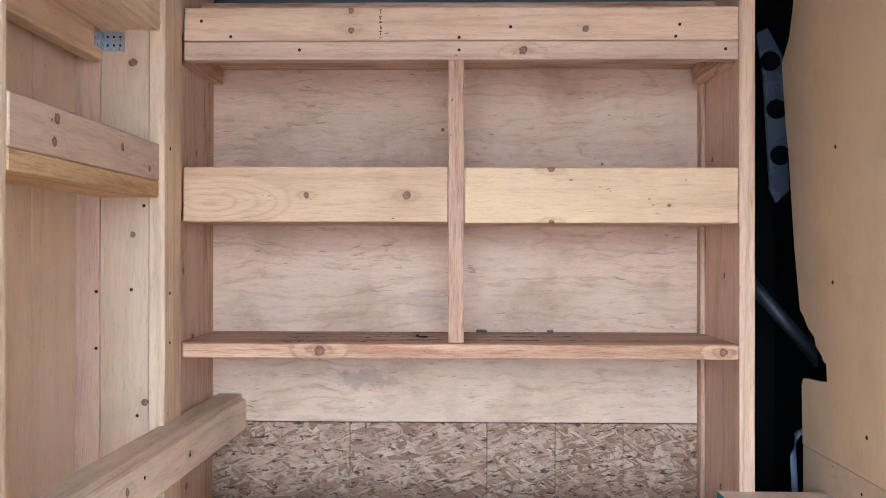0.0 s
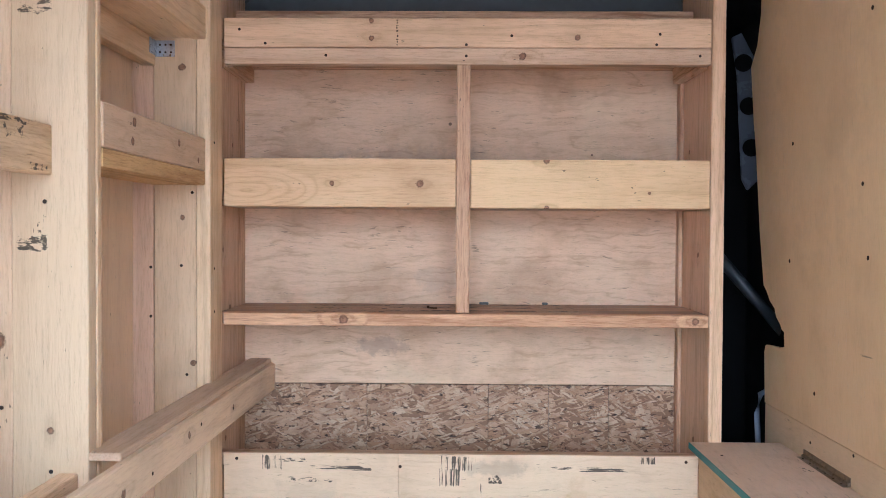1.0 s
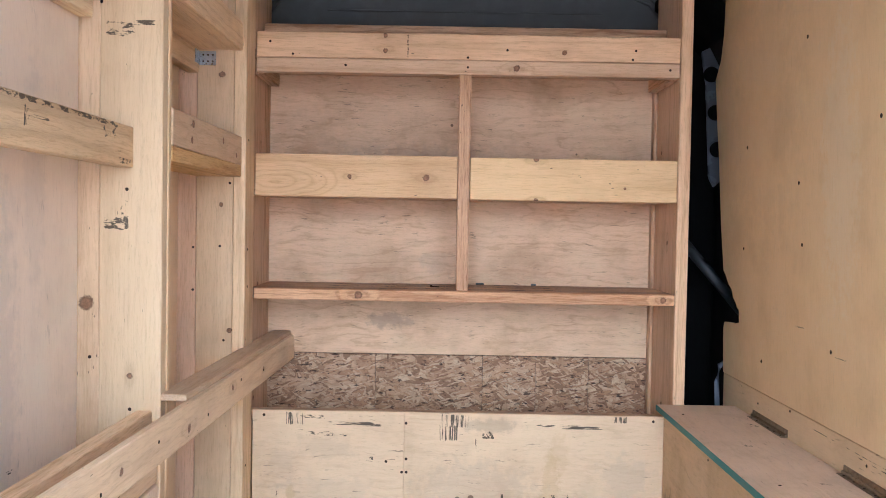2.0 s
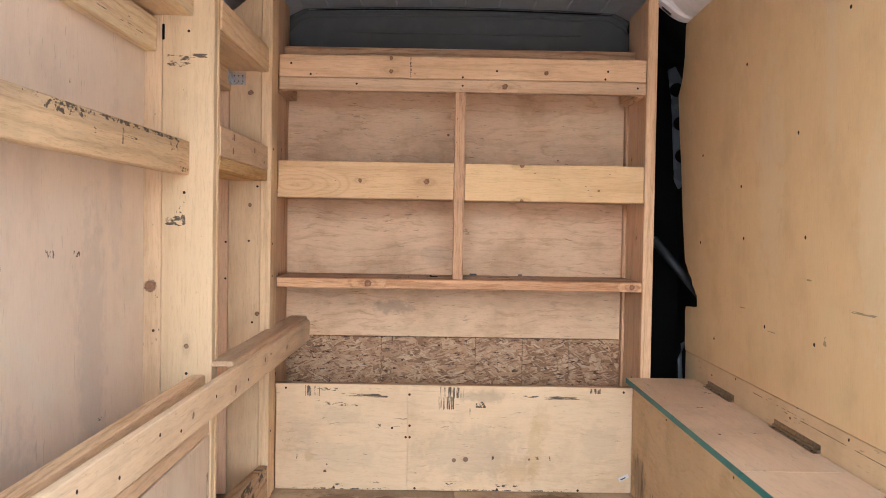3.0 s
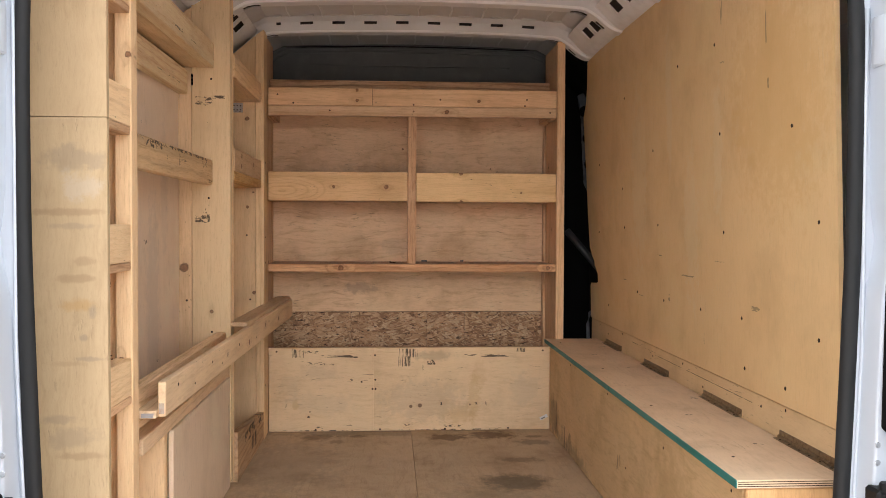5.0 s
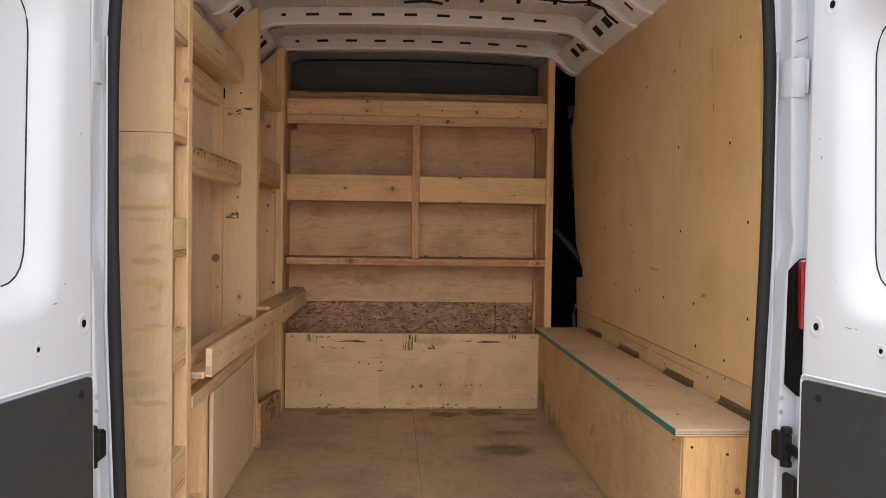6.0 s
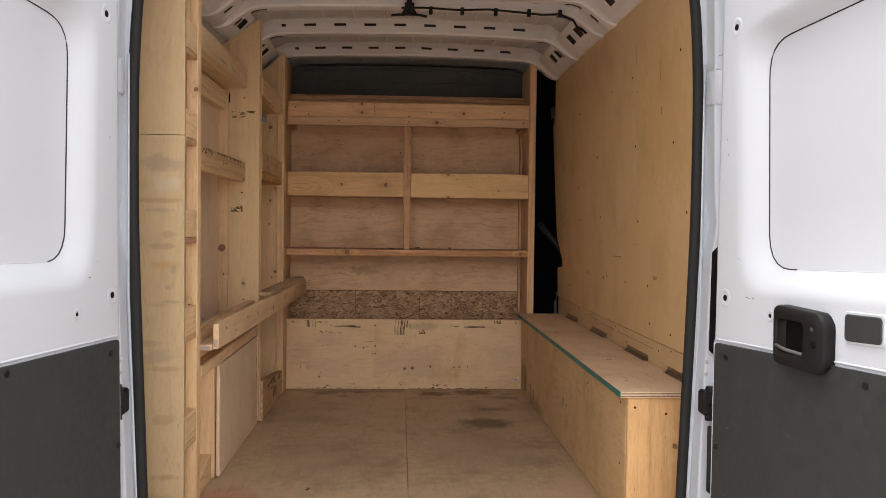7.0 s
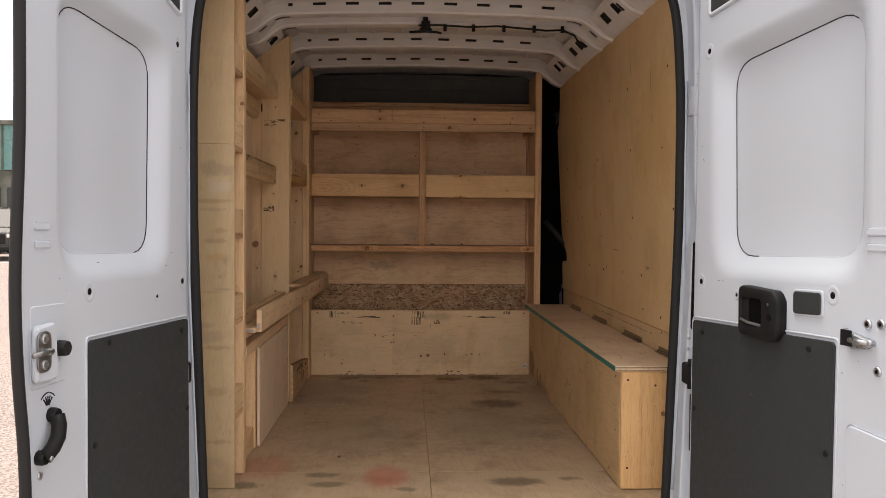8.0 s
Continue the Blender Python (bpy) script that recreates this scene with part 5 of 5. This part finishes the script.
box("ladder_stile", NX - 0.040, NX - 0.001, LN - 0.050, LN, 0.002, 1.80, stile_m, rk)
lb = wood("ladder_back_fir", "z", (0.74, 0.56, 0.385), (0.62, 0.42, 0.26), ring=20.0, contrast=0.42)
box("ladder_back", -0.93, NX - 0.041, LN - 0.018, LN - 0.001, 0.002, 1.74, lb, rk)
box("ladder_back", -0.860, NX - 0.091, NY + 0.017, LN - 0.0195, 0.002, 1.75, lb, rk)
for z in (1.52, 1.238, 0.921, 0.606, 0.262):
    box("ladder_block", NX - 0.042, NX - 0.003, NY + 0.017, LN - 0.0515, z, z + 0.088, lumber["y"], rk)
    box("ladder_ledge", NX - 0.090, NX - 0.003, NY + 0.017, LN - 0.0515, z - 0.020, z - 0.001, fir["y"], rk)
# stamped grade marks on the ladder's back board
stamp = new("grade_stamp")
stamp.parent = rk
stamp.location = (0, 0, 0)
for z, x0, w, t in ((0.893, -0.802, 0.030, 4), (0.884, -0.800, 0.022, 4), (0.757, -0.806, 0.012, 3), (0.767, -0.806, 0.012, 3), (0.702, -0.808, 0.026, 3), (0.694, -0.808, 0.034, 4), (0.686, -0.806, 0.034, 4)):
    part("bar", cube(x0, x0 + w, LN - 0.0189, LN - 0.0181, z, z + 0.0006 * t), ink, stamp)


def write(text, size, at, material, parent):
    """Flat lettering on a face that looks along -y."""
    cu = bpy.data.curves.new("lettering", "FONT")
    cu.body, cu.size, cu.extrude = text, size, 0.0003
    tmp = bpy.data.objects.new("lettering", cu)
    scene.collection.objects.link(tmp)
    me = bpy.data.meshes.new_from_object(tmp.evaluated_get(bpy.context.evaluated_depsgraph_get()))
    bpy.data.objects.remove(tmp)
    bpy.data.curves.remove(cu)
    me.transform(Matrix(((1, 0, 0, 0), (0, 0, -1, 0), (0, 1, 0, 0), (0, 0, 0, 1))))
    me.materials.clear()
    me.materials.append(material)
    o = new("grade_mark", me)
    o.location = Vector(at) - base(parent)
    o.parent = parent
    return o


write("2", 0.020, (-0.785, LN - 0.0186, 0.859), ink, rk)
# lower cabinet side
LPX = -0.722
lowm = plywood("low_panel_plywood", "z", (0.70, 0.62, 0.52), (0.64, 0.545, 0.435), plane="yz", contrast=0.18, mottle=0.15, dash=0.4, dirt=[(0.41, 0.05, 0.012, 0.10, 90, 16)])
box("low_panel", LPX - 0.015, LPX, -1.765, D1 - 0.002, 0.003, 0.428, lowm, rk, "pale scuffed plywood panel over the wheel arch")
box("low_rail", -0.800, LPX - 0.002, -2.06, D1 - 0.002, 0.432, 0.474, aged["y"], rk)
box("low_stud", -0.84, LPX - 0.016, -1.80, -1.766, 0.003, 0.422, lumber["z"], rk)
box("low_back", -0.93, -0.842, LN + 0.002, -1.80, 0.003, 0.46, fir["z"], rk)
part("low_block", prism([(LN + 0.01, 0.0), (-1.805, 0.0), (-1.805, 0.10), (LN + 0.01, 0.02)], "x", -0.84, -0.745, 0.002), lumber["y"], rk)
part("kick_board", prism([(D1B + 0.002, 0.002), (D2 - 0.002, 0.002), (D2 - 0.002, 0.130), (D1B + 0.002, 0.200)], "x", -0.733, -0.703, 0.002),
     wood("dirty_kick_board", "y", (0.50, 0.37, 0.25), (0.38, 0.25, 0.16), grey=0.8, dirt=[(0.24, 0.02, 0.14, 0.07, 9, 22, 0.03), (-0.05, 0.03, 0.22, 0.04, 14, 30, 0.02), (0.05, -0.03, 0.12, 0.05, 60, 8, 0.0)]), rk)
screws(rk, [(-0.865, D2 + 0.002, z) for z in (0.82, 0.955)] + [(-0.75, D2, 1.16), (-0.765, D2, 0.66), (-0.78, D2, 0.96)])
screws(rk, [(-0.885, D1 + 0.003, 0.72), (-0.80, D1, 1.11), (-0.79, D1, 1.56), (-0.79, D1, 0.60)])
for z in (0.83, 0.95, 0.62, 1.3, 0.25):
    screws(rk, [(-0.700, -0.105, z)], axis="x", out=0.001)

# ---- long ledge rail, running a little askew ----
lg = thing("ledge_rail", (-0.667, -2.062, 0.531), "long lumber ledge rail with a capping board", "rail")
lg.rotation_euler = (0, 0, radians(-1.05))
LOCAL.add(lg)
rail_m = wood("ledge_rail_pine", "y", (0.69, 0.57, 0.425), (0.60, 0.47, 0.335), ring=14.0, contrast=0.28, knots=[(-0.45, 0.0, 0.010), (-0.05, -0.012, 0.012), (0.33, 0.01, 0.010), (0.70, 0.0, 0.008)])
box("face_board", -0.020, 0.0, 0.0, 2.405, 0.0, 0.088, rail_m, lg)
box("base_board", -0.078, -0.0205, -0.015, 1.19, -0.002, 0.018, aged["y"], lg)
box("cap_board", -0.082, -0.012, 1.17, 2.40, 0.0885, 0.105, aged["y"], lg)
box("under_board", -0.075, -0.0205, 1.33, 2.40, 0.048, 0.088, lumber["y"], lg)
part("sticker", cube(-0.0165, -0.0040, -0.0012, -0.0004, 0.008, 0.034), paint("torn_paper_label", (0.44, 0.37, 0.31), 0.6, 0.9, dust=(0.33, 0.17, 0.12), scale=60.0), lg, "torn white and red paper sticker")
part("sticker", cube(-0.056, -0.026, -0.0162, -0.0154, 0.001, 0.012), paint("grey_paper_label", (0.33, 0.31, 0.31), 0.6, 0.9, scale=60.0), lg, "torn grey paper sticker")
screws(lg, [(0.0, y, z) for y, z in ((0.12, 0.06), (0.30, 0.03), (0.52, 0.055), (0.66, 0.03), (0.95, 0.05), (1.3, 0.03), (1.62, 0.06), (1.9, 0.04))], axis="x", out=0.001)

# ---- storage bench along the right side ----
bn = thing("storage_bench", (0.8, -1.2, 0), "plywood storage bench with hinged lid and teal edge", "bench")
BX, BY = 0.676, -2.366
bench_m = plywood("bench_front_plywood", "y", (0.59, 0.46, 0.285), (0.515, 0.38, 0.22), plane="yz", contrast=0.4, dash=0.2,
                  dirt=[(1.05, -0.12, 0.11, 0.14, 32, 4.5), (0.78, -0.17, 0.20, 0.085, 34, 6), (-0.15, -0.02, 0.08, 0.05, 60, 12, -0.03)], soil=0.55,
                  mottle=0.15, stains=[(1.06, -0.12, 0.13, 0.10, 0.5, (0.17, 0.135, 0.09)), (0.7, -0.19, 0.4, 0.04, 0.45, (0.2, 0.165, 0.11)), (-0.7, 0.0, 0.25, 0.2, 0.3, (0.44, 0.29, 0.13)), (0.4, 0.1, 0.3, 0.15, 0.2, (0.44, 0.29, 0.13))])
box("front_panel", BX, BX + 0.016, BY + 0.001, -0.013, 0.003, 0.430, bench_m, bn)
end_fir = wood("bench_end_fir", "z", (0.60, 0.405, 0.22), (0.50, 0.31, 0.155), ring=16.0, contrast=0.3, plane="xz", knots=[(0.03, 0.06, 0.010), (0.06, 0.10, 0.006)])
box("end_panel", BX + 0.001, 0.925, BY - 0.018, BY, 0.003, 0.430, end_fir, bn, "warm fir end panel")
lid_m = plywood("bench_lid_plywood", "y", (0.65, 0.535, 0.41), (0.57, 0.45, 0.335), plane="xy", contrast=0.24, dash=0.35, mottle=0.16,
                dirt=[(-0.02, 0.1, 0.03, 0.010, 50, 40), (0.05, -0.25, 0.02, 0.012, 40, 70, -0.01), (0.09, 0.35, 0.02, 0.03, 90, 40, -0.01)])
LX = 0.653
for y0, y1 in ((-1.270, 0.0), (BY - 0.024, -1.273)):
    lid = box("lid", LX, 0.915, y0, y1, 0.432, 0.451, lid_m, bn, "worn plywood lid", bevel=0.0008)
    box("lid_edge", LX - 0.0035, LX - 0.0005, y0 + 0.001, y1 - 0.001, 0.4325, 0.4505, teal, bn, "teal painted edge", bevel=0.0005)
for z in (0.4365, 0.4415, 0.4465):
    box("veneer_layer", LX + 0.001, 0.914, BY - 0.0246, BY - 0.0242, z - 0.0009, z + 0.0009, ink, bn, bevel=0.0)
for y0, y1 in ((-0.44, -0.16), (-1.10, -0.79), (-1.77, -1.46), (-2.34, -2.02)):
    hg = part("hinge", cube(0.899, 0.913, y0, y1, 0.4512, 0.4528, 0.0005), bronze, bn, "tarnished strap hinge")
    knuckles = bmesh.new()
    for i in range(14):
        a = y0 + (y1 - y0) * i / 14
        tube([(0.915, a + 0.0012, 0.456), (0.915, a + (y1 - y0) / 14 - 0.0012, 0.456)], 0.0048, 8, knuckles)
    part("hinge_knuckles", knuckles, bronze, hg)
    part("hinge_leaf", cube(0.9165, 0.9185, y0, y1, 0.458, 0.473, 0.0005), bronze, hg)
    k = 6
    for i in range(k):
        part("hinge_screw", disc((0.906, y0 + (i + 0.5) * (y1 - y0) / k, 0.4528), 0.003, 0.001, "z", 8), screw_m, hg)
screws(bn, [(BX, y, z) for y, z in ((-2.30, 0.40), (-2.30, 0.2), (-1.8, 0.37), (-1.15, 0.40), (-0.5, 0.40), (-2.2, 0.03), (-1.4, 0.2))], axis="x", out=-0.001)
screws(bn, [(x, BY - 0.018, z) for x, z in ((0.70, 0.40), (0.70, 0.08), (0.80, 0.38), (0.88, 0.40))])
screws(bn, [(x, y, 0.451) for x, y in ((0.70, -0.15), (0.72, -0.9), (0.70, -1.6), (0.72, -2.2))], axis="z", out=0.001)
# wall strip behind the bench
ws = box("wall_strip", 0.919, 0.936, BY + 0.01, 0.14, 0.30, 0.540, plywood("strip_plywood", "y", (0.65, 0.52, 0.335), (0.59, 0.45, 0.275), plane="yz", contrast=0.15, mottle=0.2, dirt=[(-0.35, 0.088, 0.80, 0.0016, 14, 40, 0.06), (0.3, 0.096, 0.35, 0.0016, 14, 40, 0.02), (-0.42, 0.02, 0.012, 0.02, 90, 40)]), None)
tagged(ws, "tan plywood strip behind the storage bench", "wall panel", kind="structure")

# ---- right wall lining: one large sheet with sawn front edge and broken notch ----
def wall_x(z):
    """The sheet leans in towards the roof."""
    return 0.912 - 0.045 * (z - 0.5) / 1.35


WALL = [(BY + 0.02, 0.545), (0.120, 0.545), (0.114, 0.70), (0.100, 0.722), (-0.010, 0.728), (-0.048, 0.735), (-0.046, 0.778), (-0.030, 0.782), (-0.020, 0.795), (0.012, 0.815), (0.022, 0.838), (0.060, 0.858), (0.085, 0.885), (0.108, 0.90),
        (0.132, 1.06), (0.150, 1.30), (0.165, 1.40), (0.178, 1.565), (0.120, 1.62), (0.085, 1.70), (0.062, 1.825), (-0.45, 1.845), (BY + 0.02, 1.855)]
wm = plywood("wall_sheet_birch", "z", (0.695, 0.54, 0.318), (0.635, 0.468, 0.258), plane="yz", contrast=0.07, mottle=0.20, dash=0.10, grain=0.55, rough=0.42, soil=0.55,
             stains=[(-0.95, 0.15, 0.35, 0.35, 0.5, (0.68, 0.42, 0.17)), (0.3, 0.0, 0.12, 0.4, 0.38, (0.77, 0.615, 0.40), 2.6), (-0.3, -0.2, 0.08, 0.3, 0.38, (0.77, 0.615, 0.40), 2.6), (0.8, 0.2, 0.35, 0.45, 0.22, (0.58, 0.41, 0.24)), (-0.55, 0.05, 0.05, 0.25, 0.38, (0.77, 0.615, 0.40), 2.6), (-0.1, 0.25, 0.04, 0.3, 0.3, (0.74, 0.60, 0.42))],
             dirt=[(-0.907, 0.335, 0.005, 0.06, 200, 25, 0.08), (-0.916, 0.188, 0.009, 0.022, 120, 60, 0.06), (-1.047, 0.061, 0.012, 0.004, 70, 120, 0.02), (-0.40, -0.555, 0.012, 0.03, 120, 30, 0.02), (0.30, -0.47, 0.05, 0.003, 20, 200, 0.05), (0.55, -0.42, 0.06, 0.005, 20, 200), (-0.6, 0.30, 0.03, 0.005, 40, 160), (-0.25, -0.36, 0.10, 0.004, 22, 220, 0.04), (-0.55, -0.30, 0.06, 0.003, 30, 240, 0.03), (0.05, -0.30, 0.05, 0.004, 30, 200, 0.03), (-0.8, -0.42, 0.05, 0.010, 40, 90, 0.02), (-0.6, 0.45, 0.012, 0.06, 120, 14), (-0.05, -0.45, 0.02, 0.02, 40, 30)])


def build_wall_sheet():
    bm = bmesh.new()
    front = [bm.verts.new((wall_x(z), y, z)) for y, z in WALL]
    rear = [bm.verts.new((wall_x(z) + 0.012, y, z)) for y, z in WALL]
    k = len(WALL)
    bmesh.ops.triangle_fill(bm, edges=[bm.edges.new((front[i], front[(i + 1) % k])) for i in range(k)], use_beauty=True)
    bmesh.ops.triangle_fill(bm, edges=[bm.edges.new((rear[i], rear[(i + 1) % k])) for i in range(k)], use_beauty=True)
    for i in range(k):
        bm.faces.new((front[i], rear[i], rear[(i + 1) % k], front[(i + 1) % k]))
    return bm


ob = part("wall_panel", build_wall_sheet(), wm)
tagged(ob, "large tan plywood lining sheet on the right wall", "wall panel", kind="structure")
NAILS = [(-1.657, 1.29), (-1.286, 1.56), (-1.628, 1.564), (-1.672, 0.991), (-1.026, 1.013), (-0.558, 1.003), (-1.796, 0.744), (-1.462, 0.738), (-1.077, 0.733), (-0.731, 0.739), (-1.81, 0.601), (-2.068, 0.591),
         (-0.985, 1.296), (-0.539, 1.17), (-2.131, 1.261), (-2.26, 1.02), (-2.25, 0.74), (-0.14, 1.30), (-0.10, 0.98), (-2.22, 1.56), (-0.60, 1.55), (-0.25, 0.64)]
for y, z in NAILS:
    screws(ob, [(wall_x(z) - 0.0002, y, z)], axis="x", out=-0.001, r=0.0055)
screws(ws, [(0.919, y, z) for y, z in ((-0.2, 0.50), (-0.45, 0.53), (-0.9, 0.50), (-1.25, 0.525), (-1.45, 0.48), (-1.9, 0.51), (-2.05, 0.53))], axis="x", out=-0.001)

# ---- wiring on the roof bow ----
wire = thing("wiring_loom", (0.25, -1.18, 1.9), "black wiring loom clipped along a roof bow", "cable")
YB = -1.184
path = [(-0.05, YB, 1.930), (0.05, YB, 1.933), (0.20, YB, 1.926), (0.34, YB, 1.932), (0.48, YB, 1.922), (0.58, YB, 1.914), (0.66, YB, 1.918), (0.72, YB, 1.893), (0.735, YB, 1.868), (0.78, YB, 1.835)]
part("loom", tube(path, 0.005, 6), black, wire, smooth=True)
for x in (0.08, 0.22, 0.37, 0.52, 0.66):
    part("clip", cube(x - 0.008, x + 0.008, YB - 0.006, YB + 0.012, 1.905, 1.938, 0.002), black, wire)
lampr = thing("roof_lamp_socket", (-0.02, -1.17, 1.92), "black wiring socket hanging on a roof bow", "socket")
part("body", prism(rounded([(-0.050, 1.902), (0.020, 1.902), (0.006, 1.922), (0.006, 1.950), (-0.036, 1.950), (-0.036, 1.922)], 0.004), "y", YB - 0.018, YB + 0.018, 0.003), black, lampr)
part("flange", tube([(-0.095, YB, 1.896), (-0.062, YB, 1.899), (-0.015, YB, 1.902), (0.035, YB, 1.899), (0.062, YB, 1.893)], 0.006, 6), black, lampr, smooth=True)
part("plug", cube(-0.028, -0.004, YB - 0.012, YB + 0.014, 1.950, 1.972, 0.004), black, lampr)

# ---- small things inside ----
tag = thing("paper_label", (0.645, -0.014, 0.064), "small white paper label stuck on the kick panel", "label")
part("sheet", prism([(0.632, 0.048), (0.668, 0.066), (0.661, 0.080), (0.625, 0.062)], "y", -0.0132, -0.0125), paint("white_label", (0.60, 0.60, 0.62), 0.5, 0.15), tag)
part("bar", prism([(0.636, 0.054), (0.655, 0.0635), (0.653, 0.0675), (0.634, 0.058)], "y", -0.0137, -0.0133), screw_m, tag)

# ---- outside ----
GZ = -0.64


def ground_material():
    n = Nodes("pale_gravelly_asphalt")
    p = n.place()
    v = n.node("ShaderNodeTexVoronoi", Vector=p, Scale=70.0)
    c = n.split(v.outputs["Color"])
    big = n.noise(p, 0.25, 4.0)
    col = n.mix(c[0], (0.28, 0.225, 0.20), (0.52, 0.44, 0.40))
    col = n.mix(n.step(c[1], 0.66, 0.85), col, (0.17, 0.135, 0.12))
    col = n.mix(n.step(big, 0.4, 0.65, 0.0, 0.5), col, (0.38, 0.31, 0.275))
    n.bump(v.outputs["Distance"], 0.006, 0.6)
    return n.done(col, 0.85)


bm = bmesh.new()
rings = []
for r in (0.01, 6, 20, 60, 200, 900):
    rings.append([bm.verts.new((r * math.cos(2 * math.pi * i / 48), -4 + r * math.sin(2 * math.pi * i / 48), GZ)) for i in range(48)])
for a, b in zip(rings, rings[1:]):
    for i in range(48):
        bm.faces.new((a[i], a[(i + 1) % 48], b[(i + 1) % 48], b[i]))
g = part("ground", bm, ground_material())
tagged(g, "reddish grey gravelly asphalt of a yard", "ground", kind="structure")


def build_car(at, turn, paintwork, label):
    """A parked car: lofted body, glazed cabin, wheels, lamps, bumper."""
    car = thing("parked_car", (at[0], at[1], GZ), label, "car", "cars parked across the yard")
    car.rotation_euler = (0, 0, radians(turn))
    LOCAL.add(car)
    lower = prism(rounded([(-2.3, 0.30), (2.3, 0.30), (2.32, 0.95), (1.1, 1.08), (-2.25, 1.10)], 0.12), "y", -0.92, 0.92, 0.05)
    body = part("body", lower, paintwork, car)
    part("roof", prism(rounded([(-2.1, 1.10), (1.05, 1.08), (0.45, 1.72), (-1.85, 1.76)], 0.12), "y", -0.80, 0.80, 0.06), paintwork, car)
    glass_m = paint("dark_car_glass", (0.012, 0.014, 0.016), 0.08, 0.02, coat=0.5)
    for s in (-1, 1):
        for x0, x1 in ((-1.75, -0.85), (-0.78, 0.02), (0.08, 0.62)):
            part("side_window", prism([(x0, 1.16), (x1, 1.16), (min(x1, 0.42), 1.62), (x0, 1.64)], "y", s * 0.800, s * 0.812, 0.0), glass_m, car)
        for x in (-1.45, 1.45):
            w = part("wheel", disc((x, s * 0.78, 0.36), 0.36, s * 0.16, "y", 28, 0.85), rubber, car)
            part("rim", disc((x, s * 0.935, 0.36), 0.22, s * 0.02, "y", 20, 0.8), steel, w)
        part("headlamp", cube(2.22, 2.33, s * 0.62 - 0.18, s * 0.62 + 0.18, 0.74, 0.90, 0.03), paint("lamp_glass", (0.7, 0.72, 0.75), 0.1, 0.02), car)
    part("windscreen", prism([(1.02, 1.10), (1.06, 1.10), (0.52, 1.68), (0.48, 1.68)], "y", -0.70, 0.70, 0.0), glass_m, car)
    part("grille", cube(2.30, 2.34, -0.42, 0.42, 0.55, 0.88, 0.02), black, car)
    part("bumper", cube(2.25, 2.40, -0.86, 0.86, 0.30, 0.50, 0.05), black, car)
    return car


suv = build_car((-16.9, 31.5), -75, paint("black_car_paint", (0.012, 0.012, 0.013), 0.12, 0.05, coat=0.8), "glossy black sport utility car parked in the yard")
suv.scale = (1.12, 1.12, 1.22)
build_car((-20.6, 38.5), -72, paint("white_car_paint", (0.75, 0.76, 0.77), 0.2, 0.03, coat=0.6), "white car parked behind a black one")


def build_block():
    """Low commercial building with teal upper cladding and window bays."""
    o = thing("commercial_building", (-33, 66, GZ), "low grey building with teal glass upper storey", "building")
    concrete = paint("grey_render", (0.085, 0.09, 0.07), 0.8, 0.3, scale=0.6)
    green = paint("teal_glass_cladding", (0.10, 0.24, 0.23), 0.25, 0.1, scale=0.8)
    part("wall", cube(-48, -18, 66, 78, GZ, 5.0), concrete, o)
    up = part("upper_storey", cube(-48.2, -17.8, 65.8, 78.2, 5.01, 8.6), green, o)
    part("parapet", cube(-48.5, -17.5, 65.5, 78.5, 8.61, 8.95), concrete, o)
    for i in range(14):
        x = -47 + 2.1 * i
        part("window", cube(x, x + 1.6, 65.93, 65.99, 1.0, 3.6, 0.02), paint("dark_window_glass", (0.02, 0.03, 0.03), 0.08, 0.02), o) if i == 0 else None
        part("mullion", cube(x + 1.75, x + 1.9, 65.70, 65.79, 5.05, 8.55), concrete, up)
    first = next(c for c in o.children if c.name.startswith("window"))
    for i in range(1, 14):
        w = first.copy()
        scene.collection.objects.link(w)
        w.location.x += 2.1 * i


build_block()


def build_hedge():
    rng = random.Random(11)
    verts, faces = [], []
    leaf = Nodes("hedge_leaf")
    r = leaf.node("ShaderNodeNewGeometry").outputs["Random Per Island"]
    m = leaf.done(leaf.mix(r, (0.035, 0.06, 0.025), (0.10, 0.13, 0.06)), 0.7)
    for i in range(5200):
        x = rng.uniform(-34, -14)
        y = 52 + rng.gauss(0, 0.55)
        z = GZ + abs(rng.betavariate(2, 1.6)) * (2.6 + 0.7 * math.sin(x * 1.3) + 0.4 * math.sin(x * 3.1))
        c, a, e = Vector((x, y, z)), rng.uniform(0, 6.28), rng.uniform(0.10, 0.24)
        u = Vector((math.cos(a), math.sin(a), rng.uniform(-0.6, 0.6))) * e
        v = Vector((-math.sin(a) * rng.uniform(-1, 1), math.cos(a) * 0.3, 0.8)) * e
        k = len(verts)
        verts += [c - u, c + v * 0.6, c + u, c - v * 0.6]
        faces.append((k, k + 1, k + 2, k + 3))
    me = bpy.data.meshes.new("hedge")
    me.from_pydata([tuple(q) for q in verts], [], faces)
    me.materials.append(m)
    tagged(new("hedge", me), "dark green hedge along the yard", "hedge", kind="stuff")


build_hedge()
kerb = part("kerb", cube(-40, -8, 47.6, 47.9, GZ, GZ + 0.15, 0.02), paint("pale_kerb_stone", (0.5, 0.49, 0.47), 0.8, 0.2))
tagged(kerb, "pale stone kerb along the yard", "kerb", kind="structure")
line = part("parking_line", cube(-40, -8, 27.9, 28.1, GZ + 0.004, GZ + 0.006), paint("white_line_paint", (0.7, 0.7, 0.69), 0.7, 0.3))
tagged(line, "white painted parking line on asphalt", "road marking", kind="structure")
